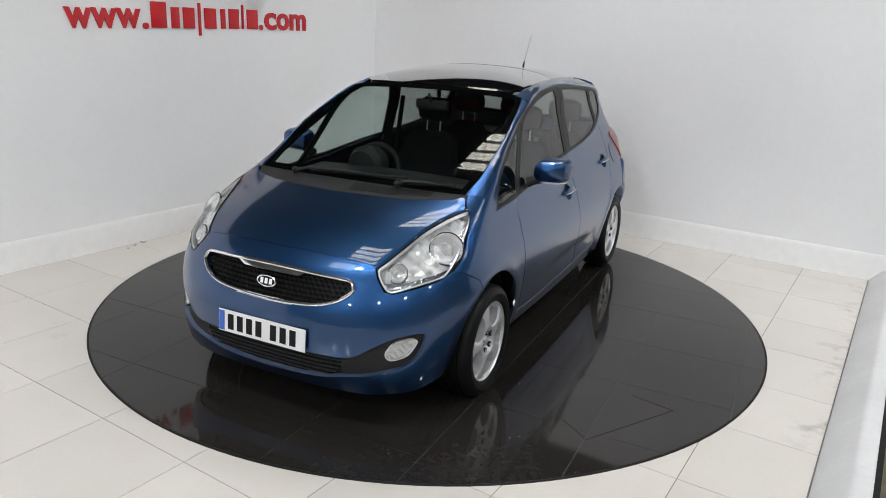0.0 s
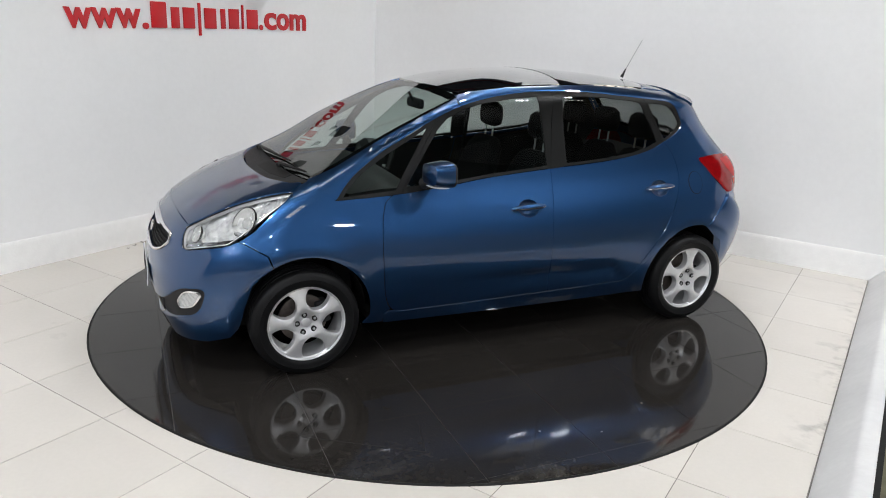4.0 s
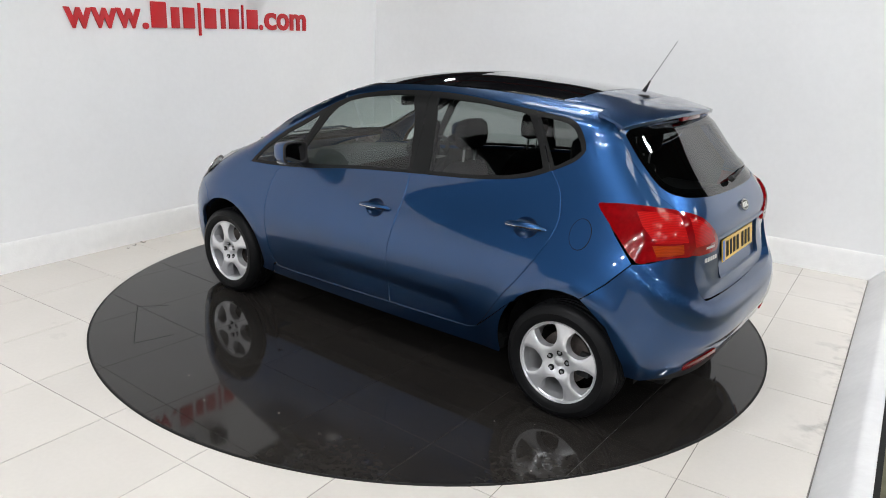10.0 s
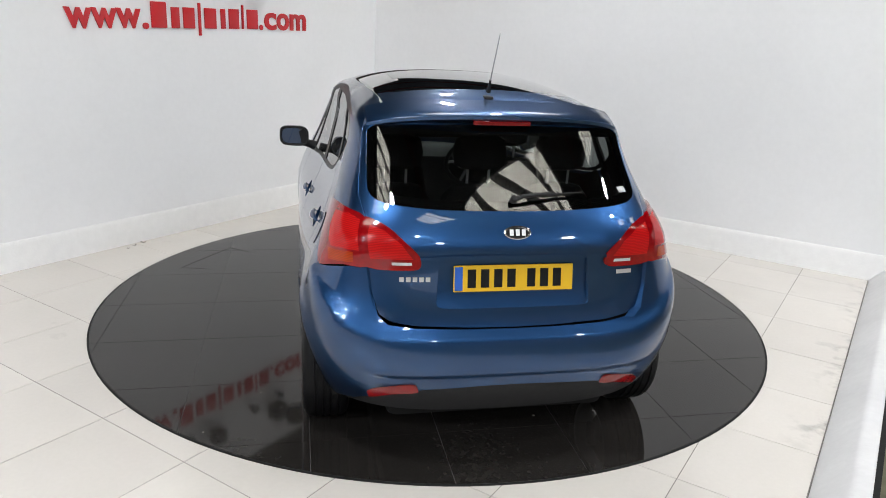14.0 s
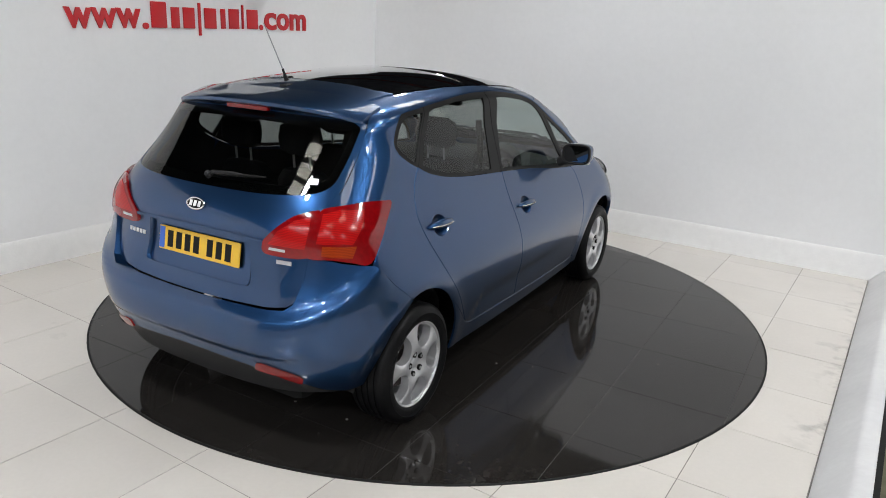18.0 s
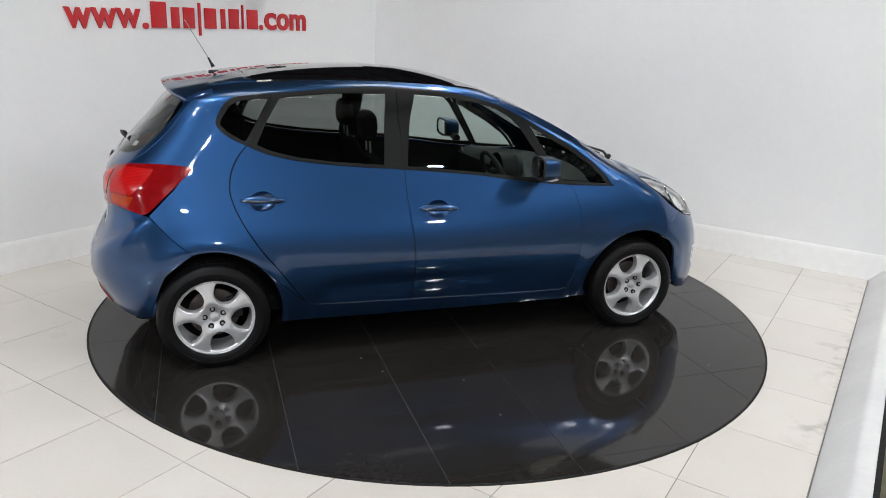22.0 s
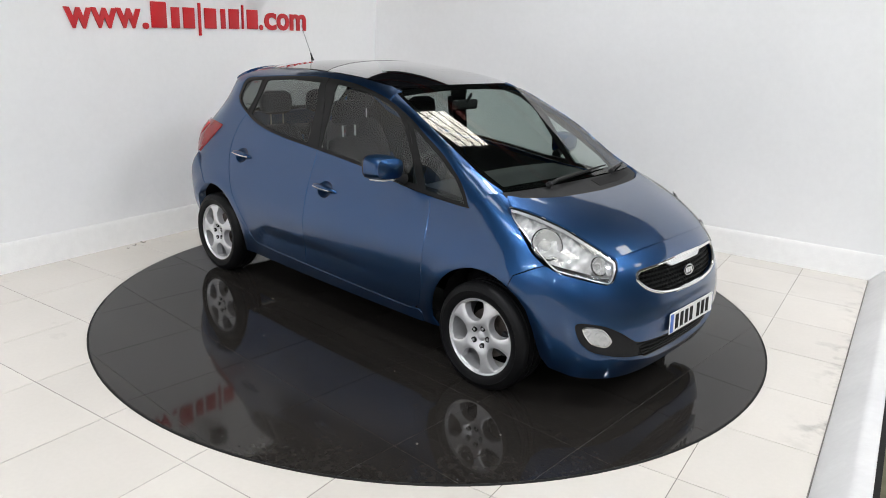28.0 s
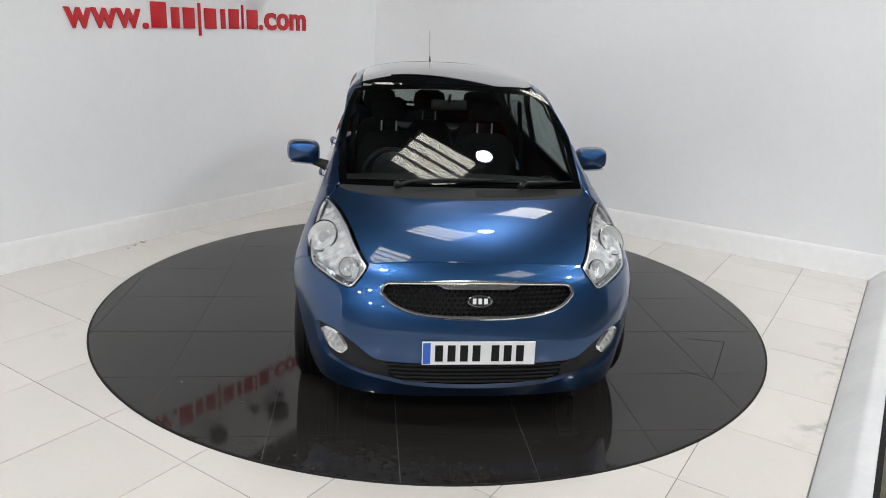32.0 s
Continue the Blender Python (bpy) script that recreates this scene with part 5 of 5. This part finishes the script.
def mirror(side):
    """A door mirror: painted shell, glass facing back, lamp strip and foot."""
    def rr(x, w, h, zc, yc, k=28, p=3.5, tilt=0.0):
        out = []
        for i in range(k):
            t = 2 * math.pi * i / k
            c, s = math.cos(t), math.sin(t)
            out.append((x - 0.07 * (yc + w / 2 * c - 0.82) - tilt * w / 2 * c, side * (yc + w / 2 * math.copysign(abs(c) ** (2 / p), c)), zc + h / 2 * math.copysign(abs(s) ** (2 / p), s) + 0.06 * (c * w / 2)))
        return out
    shell = part("mirror", ring_loft([rr(0.6695, 0.004, 0.002, 1.098, 0.895), rr(0.668, 0.06, 0.03, 1.098, 0.895), rr(0.66, 0.12, 0.075, 1.098, 0.897), rr(0.648, 0.178, 0.112, 1.098, 0.90), rr(0.615, 0.196, 0.130, 1.098, 0.905), rr(0.56, 0.20, 0.14, 1.098, 0.908),
                                     rr(0.546, 0.199, 0.139, 1.098, 0.908)]), M_PAINT, car, "body-coloured door mirror")
    part("mirror_bezel", ring_loft([rr(0.5465, 0.1995, 0.1395, 1.098, 0.908), rr(0.536, 0.197, 0.137, 1.098, 0.908), rr(0.533, 0.190, 0.130, 1.098, 0.908), rr(0.535, 0.178, 0.118, 1.098, 0.908),
                                     rr(0.556, 0.170, 0.110, 1.098, 0.908), rr(0.558, 0.02, 0.02, 1.098, 0.908)], caps=True), M_BLACK, shell, "black plastic mirror frame")
    part("mirror_glass", ring_loft([rr(0.548, 0.168, 0.108, 1.098, 0.908, tilt=0.05), rr(0.545, 0.166, 0.106, 1.098, 0.908, tilt=0.05)], caps=True), M_MIRROR, shell, "mirror glass")
    part("mirror_lamp", ring_loft([rr(0.648, 0.10, 0.008, 1.036, 0.92), rr(0.628, 0.14, 0.012, 1.034, 0.915), rr(0.59, 0.15, 0.012, 1.032, 0.915), rr(0.57, 0.14, 0.008, 1.032, 0.915)], caps=True), M_WHITELENS, shell, "clear indicator strip")
    part("mirror_foot", tube([(0.615, side * 0.765, 1.02), (0.61, side * 0.80, 1.034), (0.60, side * 0.85, 1.046)], [0.034, 0.028, 0.024], 12), M_BLACK, shell, "black mirror foot")


for side in (1, -1):
    mirror(side)

# ---- wheels ----
def hole_line(k):
    """One opening of the five-spoke face, in polar outline."""
    c = radians(90 + 36 + 72 * k)
    pts = [(0.084, 0), (0.091, 11), (0.108, 20.5), (0.132, 24), (0.158, 23.5), (0.182, 21), (0.1935, 18.5), (0.1955, 10), (0.196, 0)]
    line = [(r, a) for r, a in pts] + [(r, -a) for r, a in pts[-2:0:-1]]
    return curve_through([(r * math.cos(c + radians(a)), r * math.sin(c + radians(a))) for r, a in line], 3)


def wheel_face():
    """The alloy's face: a dished disc pierced by five openings."""
    ring = [(0.203 * math.cos(t), 0.203 * math.sin(t)) for t in np.linspace(0, 2 * math.pi, 72, endpoint=False)]
    loops = [ring] + [hole_line(k) for k in range(5)]
    pts, edges = [], []
    for lp in loops:
        f = len(pts)
        pts += lp
        edges += [(f + i, f + (i + 1) % len(lp)) for i in range(len(lp))]
    rim = np.array(pts)
    g = np.array([(r * math.cos(a), r * math.sin(a)) for r in np.linspace(0.0, 0.197, 15) for a in np.linspace(0, 2 * math.pi, max(1, int(r * 420)), endpoint=False)])
    keep = np.sqrt(((g[:, None] - rim[None]) ** 2).sum(-1)).min(1) > 0.005
    for lp in loops[1:]:
        keep &= ~inside(g, lp)
    v2, _, f2 = geometry.delaunay_2d_cdt([Vector(p) for p in rim] + [Vector(p) for p in g[keep]], edges, [], 0, 1e-6)[:3]
    v2 = np.array([tuple(v) for v in v2])
    tri = np.array([f for f in f2 if len(f) == 3])
    mid = v2[tri].mean(1)
    ok = inside(mid, ring)
    for lp in loops[1:]:
        ok &= ~inside(mid, lp)
    bm = bmesh.new()
    r = np.hypot(v2[:, 0], v2[:, 1])
    edge = np.min([np.sqrt(((v2[:, None] - np.array(lp)[None]) ** 2).sum(-1)).min(1) for lp in loops[1:]], axis=0)
    dish = 0.087 - 0.020 * np.exp(-((r / 0.065) ** 4)) + 0.010 * np.sin(np.clip(r / 0.2, 0, 1) * math.pi) - 0.006 * np.exp(-((edge / 0.0045) ** 2)) * (r < 0.196)
    vs = [bm.verts.new((p[0], d, p[1])) for p, d in zip(v2, dish)]
    for f in tri[ok]:
        bm.faces.new([vs[i] for i in f])
    bmesh.ops.recalc_face_normals(bm, faces=bm.faces[:])
    if bm.faces[0].normal.y < 0:
        bmesh.ops.reverse_faces(bm, faces=bm.faces[:])
    border = [e for e in bm.edges if e.is_boundary and e.verts[0].co.x ** 2 + e.verts[0].co.z ** 2 < 0.2 ** 2]
    low = bmesh.ops.extrude_edge_only(bm, edges=border)
    for v in low["geom"]:
        if isinstance(v, bmesh.types.BMVert):
            v.co.y -= 0.045
            v.co.x *= 0.99
            v.co.z *= 0.99
    bmesh.ops.delete(bm, geom=[v for v in bm.verts if not v.link_faces], context="VERTS")
    return bm


def make_wheel():
    w = part("wheel", wheel_face(), M_ALLOY, car, "silver five-spoke alloy wheel")
    part("rim", turned([(0.200, 0.074), (0.203, 0.086), (0.209, 0.094), (0.216, 0.095), (0.217, 0.088), (0.207, 0.07), (0.196, 0.04), (0.190, -0.05), (0.20, -0.09), (0.216, -0.095)], 72), M_ALLOY, w, "silver wheel rim")
    tread = [(0.212, 0.094), (0.218, 0.101), (0.235, 0.106), (0.2539, 0.108), (0.2553, 0.1095), (0.2581, 0.108), (0.2721, 0.103), (0.2855, 0.094), (0.2935, 0.084), (0.298, 0.072), (0.299, 0.058), (0.293, 0.056), (0.293, 0.048), (0.2995, 0.046), (0.2995, 0.022), (0.2935, 0.02),
             (0.2935, 0.012), (0.2995, 0.010), (0.2995, -0.010), (0.2935, -0.012), (0.2935, -0.02), (0.2995, -0.022), (0.2995, -0.046), (0.293, -0.048), (0.293, -0.056), (0.299, -0.058), (0.2975, -0.075), (0.2835, -0.095), (0.2525, -0.105), (0.212, -0.094)]
    part("tyre", turned(tread, 96), M_TYRE, w, "black road tyre")
    part("centre_cap", turned([(0.0005, 0.078), (0.020, 0.0775), (0.0255, 0.075), (0.027, 0.071), (0.028, 0.055)], 24), M_ALLOY, w, "silver centre cap")
    for k in range(5):
        a = radians(90 + 72 * k)
        nut = part("wheel_nut", turned([(0.0005, 0.0), (0.006, 0.0), (0.0085, -0.004), (0.0085, -0.016), (0.0145, -0.017)], 8), M_STEELNUT, w, "steel wheel nut")
        nut.matrix_basis = pose(0.052 * math.cos(a), 0.0905, 0.052 * math.sin(a))
        # Raised black disc paints the shade inside the nut's recess.
        part("nut_pocket", turned([(0.0005, 0.0), (0.0135, 0.0), (0.0145, 0.0012), (0.0155, 0.0), (0.0155, -0.01)], 16), M_RIM, w, "black disc for the shade in a nut pocket").matrix_basis = pose(0.052 * math.cos(a), 0.0868, 0.052 * math.sin(a))
    part("brake_disc", turned([(0.02, 0.012), (0.065, 0.012), (0.07, 0.0), (0.135, 0.0), (0.135, -0.02), (0.02, -0.02)], 40), M_STEEL, w, "rusty steel brake disc")
    part("brake_caliper", box(-0.145, -0.075, -0.05, 0.022, -0.06, 0.07, 0.012, 2), M_BLACK, w)
    return w


proto = make_wheel()
proto.matrix_basis = pose(1.3075, 0.768, 0.299, 0, 13, 0)
for sx, sy, spin in ((-1.3075, 1, -6), (1.3075, -1, -18), (-1.3075, -1, 12)):
    copy_thing(proto, pose(sx, 0.768 * sy, 0.299, 0, 0, 0 if sy > 0 else 180) @ pose(0, 0, 0, 0, spin, 0))


def wheel_house(cx, sy):
    """A dark liner over a wheel."""
    rings = []
    span = range(-10, 187, 14) if cx > 0 else range(-7, 190, 14)
    for y in (0.835, 0.80, 0.52):
        rings.append([(cx + 0.358 * math.cos(radians(a)), sy * (y if y < 0.7 else y - 0.085 * (1 - max(0.0, math.sin(radians(a))))), 0.318 + 0.358 * math.sin(radians(a))) for a in span])
    rings.append([(cx + 0.02 * math.cos(radians(a)), sy * 0.51, 0.4 + 0.02 * math.sin(radians(a))) for a in span])
    return ring_loft(rings, close=False)


for cx in (1.3075, -1.3075):
    for sy in (1, -1):
        part("wheel_house", wheel_house(cx, sy), M_RIM, car, "dark wheel-arch liner")
part("underbody", box(-1.75, 1.85, -0.52, 0.52, 0.17, 0.30, 0.05, 2), M_RIM, car, "dark underbody")
part("floor_pan", box(-0.93, 0.93, -0.77, 0.77, 0.21, 0.30, 0.02, 1), M_RIM, car)
panel("front_undertray", "nose", [(0.0, 0.148), (25.0, 0.153), (40.0, 0.172), (47.0, 0.222), (40.0, 0.206), (25.0, 0.190), (0.0, 0.181)], M_BLACK, car, "black lower lip", both=True, lift=-0.035, depth=0.03)

# ---- cabin ----
part("bulkhead", box(0.98, 1.12, -0.62, 0.62, 0.3, 0.93, 0.04, 2), M_RIM, car)
dash = part("dashboard", ring_loft([[(0.56 + 0.05 * (abs(y) / 0.66) ** 2, y, 0.60), (0.60, y, 0.86), (0.585, y, 0.955 - 0.02 * (y / 0.66) ** 2), (0.66, y, 1.0 - 0.02 * (y / 0.66) ** 2), (0.85, y, 1.005 - 0.03 * (y / 0.66) ** 2), (1.14 - 0.12 * (y / 0.66) ** 2, y, 0.985 - 0.03 * (y / 0.66) ** 2), (1.0, y, 0.62)]
                                    for y in np.linspace(-0.66, 0.66, 17)], caps=True), M_BLACK, car, "black plastic dashboard")
part("instrument_hood", turned([(0.001, 0.0), (0.10, -0.01), (0.13, -0.06), (0.12, -0.16)], 24, "x"), M_BLACK, dash).matrix_basis = pose(0.66, -0.36, 0.98)
wheel_ring = []
for i in range(33):
    a = 2 * math.pi * i / 32
    wheel_ring.append((0, 0.185 * math.cos(a), 0.185 * math.sin(a)))
steer = part("steering_wheel", tube(wheel_ring, 0.016, 10, caps=False), M_BLACK, car, "black steering wheel")
steer.matrix_basis = pose(0.50, -0.36, 0.93, 0, -24, 0)
part("wheel_boss", box(-0.01, 0.03, -0.075, 0.075, -0.06, 0.06, 0.02, 2), M_BLACK, steer)
for a in (0, 180, 250, 290):
    c, s = math.cos(radians(a)), math.sin(radians(a))
    part("spoke", tube([(0.01, 0.05 * c, 0.05 * s), (0, 0.18 * c, 0.18 * s)], 0.012, 8), M_SILVER, steer)
for yb in (-0.36, 0.36):
    part("cluster_ring", turned([(0.050, 0), (0.056, 0.004), (0.058, 0)], 24, "x"), M_CHROME, dash).matrix_basis = pose(0.60, yb if yb < 0 else 0.62, 0.93)


def seat(y, x, w=0.50):
    s = part("seat_cushion", box(x - 0.05, x + 0.48, y - w / 2, y + w / 2, 0.42, 0.60, 0.07, 3), M_CLOTH, car, "black cloth seat")
    rings = []
    for k, (dx, z, ww, th) in enumerate(((0.02, 0.52, w * 0.96, 0.16), (-0.03, 0.70, w * 1.0, 0.17), (-0.10, 0.90, w * 0.98, 0.15), (-0.15, 1.04, w * 0.86, 0.12), (-0.165, 1.10, w * 0.62, 0.085), (-0.17, 1.115, w * 0.4, 0.04))):
        rings.append([(x + dx + th / 2 * math.copysign(abs(math.cos(t)) ** 0.6, math.cos(t)), y + ww / 2 * math.copysign(abs(math.sin(t)) ** 0.6, math.sin(t)), z) for t in np.linspace(0, 2 * math.pi, 24, endpoint=False)])
    part("seat_back", ring_loft(rings, caps=True), M_CLOTH, s)
    rings = []
    for z, ww, th in ((1.19, 0.16, 0.05), (1.21, 0.25, 0.09), (1.275, 0.27, 0.105), (1.335, 0.245, 0.09), (1.36, 0.16, 0.05)):
        rings.append([(x - 0.19 + th / 2 * math.copysign(abs(math.cos(t)) ** 0.7, math.cos(t)), y + ww / 2 * math.copysign(abs(math.sin(t)) ** 0.6, math.sin(t)), z) for t in np.linspace(0, 2 * math.pi, 24, endpoint=False)])
    part("headrest", ring_loft(rings, caps=True), M_CLOTH, s)
    for dy in (-0.055, 0.055):
        part("headrest_post", tube([(x - 0.175, y + dy, 1.08), (x - 0.185, y + dy, 1.22)], 0.0065, 8), M_ALLOY, s)


for y in (-0.36, 0.36):
    seat(y, -0.18)
for y in (-0.42, 0.0, 0.42):
    seat(y, -0.95, 0.42)
part("parcel_shelf", box(-1.62, -1.22, -0.58, 0.58, 1.0, 1.03, 0.01, 2), M_BLACK, car)
inner = part("inner_mirror", box(0.36, 0.40, -0.115, 0.115, 1.355, 1.42, 0.018, 3), M_BLACK, car, "rear-view mirror")
part("mirror_stalk", tube([(0.395, 0, 1.40), (0.43, 0, 1.46)], 0.009, 8), M_BLACK, inner)
for side in (1, -1):
    part("seat_belt", tube([(-0.30, side * 0.60, 1.36), (-0.27, side * 0.64, 0.9), (-0.25, side * 0.64, 0.5)], 0.018, 6), M_CLOTH, car)

# ---- the warehouse round the bay ----
tagged(part("hall_floor", box(2.846, 14, -18, 14, -0.3, -0.012), M_DARKFLOOR, smooth=False), "worn olive concrete floor outside the bay", "floor", kind="structure")
tagged(part("ceiling", box(-14, 14, -18, 14, 5.6, 5.8), M_ROOF, smooth=False), "dark corrugated warehouse roof", "ceiling", kind="structure")
# Unseen walls, added to close the hall and lighten what the paint mirrors.
for nm, b in (("wall_north", (-14, 14, 14, 14.2)), ("wall_south", (-14, 14, -18.2, -18)), ("wall_east", (14, 14.2, -18, 14)), ("wall_west", (-14.2, -14, -18, 14))):
    tagged(part(nm, box(*b, -0.3, 5.8), M_HALLWALL, smooth=False), "unseen grey wall added to close the hall around the bay", "wall", kind="structure")


def roof_light(cx, cy, w=1.10, n=4, pitch=0.255, wide=0.175):
    """One patch of roof lights: translucent strips between purlins."""
    patch = tagged(new("skylight"), "dirty translucent roof light strips between dark purlins", "skylight", "roof lights")
    for k in range(n):
        y = (k - (n - 1) / 2) * pitch
        part("strip", box(-w / 2, w / 2, y - wide / 2, y + wide / 2, 0, 0.026), M_SKY, patch, smooth=False)
    patch.matrix_basis = pose(cx, cy, 5.57)


for cx, rows in ((-0.6, (4.1, 1.1, -1.4, -3.9)), (3.6, (3.6, 1.1, -1.4, -3.9)), (7.8, (3.6, 1.1))):
    for cy in rows:
        roof_light(cx, cy)


def purlin(y):
    """A red-painted steel purlin under the roof."""
    ob = part("roof_beam", box(-13.9, 13.9, y - 0.06, y + 0.06, 5.36, 5.54, 0.01, 1), M_BEAM, smooth=False)
    tagged(ob, "red-painted steel beam under the warehouse roof", "beam", "roof beams")


for k in range(12):
    purlin(9.85 - 2.5 * k)


def high_bay(x, y, size=1.0, z=4.9):
    lamp = tagged(new("high_bay_lamp"), "round white high-bay lamp under the roof, one of a set with added fill lamps", "lamp", "high-bay lamps")
    part("lamp_disc", turned([(0.001, 0.0), (0.15, 0.0), (0.16, 0.01)], 28, "z"), M_LAMP, lamp)
    part("lamp_shade", turned([(0.16, 0.0), (0.175, -0.01), (0.16, 0.12), (0.08, 0.24), (0.05, 0.34), (0.001, 0.34)], 28, "z"), M_BLACK, lamp)
    part("lamp_rod", tube([(0, 0, 0.33), (0, 0, 5.6 - z)], 0.012, 6), M_BLACK, lamp)
    lamp.matrix_basis = pose(x, y, z) @ Matrix.Diagonal((size, size, 1, 1))


# The last two are fill lamps, added to brighten floor and back wall.
for x, y, size in ((0.05, 1.45, 0.74), (4.35, 1.1, 0.9), (-3.0, 4.72, 0.74), (0.3, -3.6, 0.95), (5.8, 0.0, 0.95)):
    high_bay(x, y, size)
# Far lamps; some are added to brighten the car's near side.
for x, y in ((4.8, -6.3), (9.3, -3.7), (1.2, -7.9), (0.1, -9.5), (-1.2, -11.0), (0.4, -13.0), (2.2, -13.0), (5.5, -10.5), (8.5, -8.0)):
    high_bay(x, y, 1.06)


# ---- what moves ----
TURN = [(0, -83.16), (0.5, -88.03), (1, -92.92), (1.5, -97.85), (2, -102.83), (2.5, -107.84), (3, -112.89), (3.5, -117.96), (5.5, -138.28), (6, -143.35), (6.5, -148.39), (7, -153.44), (7.5, -158.49), (8, -163.57), (8.5, -168.69), (9, -173.85), (9.5, -179.02), (10, -184.20), (10.5, -189.38), (11, -194.54), (11.5, -199.66), (12, -204.79), (12.5, -209.91), (13, -215.08), (13.5, -220.28), (14, -225.50), (14.5, -230.67), (16.5, -251.39), (17, -256.57), (17.5, -261.75), (18, -266.94), (18.5, -272.13), (19, -277.33), (19.5, -282.55), (20, -287.77), (20.5, -292.97), (21, -298.13), (21.5, -303.23), (22, -308.27), (22.5, -313.29), (23, -318.31), (23.5, -323.35), (24, -328.41), (24.5, -333.50), (25, -338.61), (25.5, -343.74), (27.5, -364.33), (28, -369.48), (28.5, -374.61), (29, -379.73), (29.5, -384.84), (30, -389.97), (30.5, -395.12), (31, -400.35), (31.5, -405.62), (32, -410.95)]
OFF = (-0.191, 0.0446)


def motions():
    rows_disc = [(t, pose(0, 0, 0, 0, 0, a)) for t, a in TURN]
    walk(turntable, rows_disc)
    walk(car, [(t, m @ pose(OFF[0], OFF[1], 0.0026)) for t, m in rows_disc])


motions()
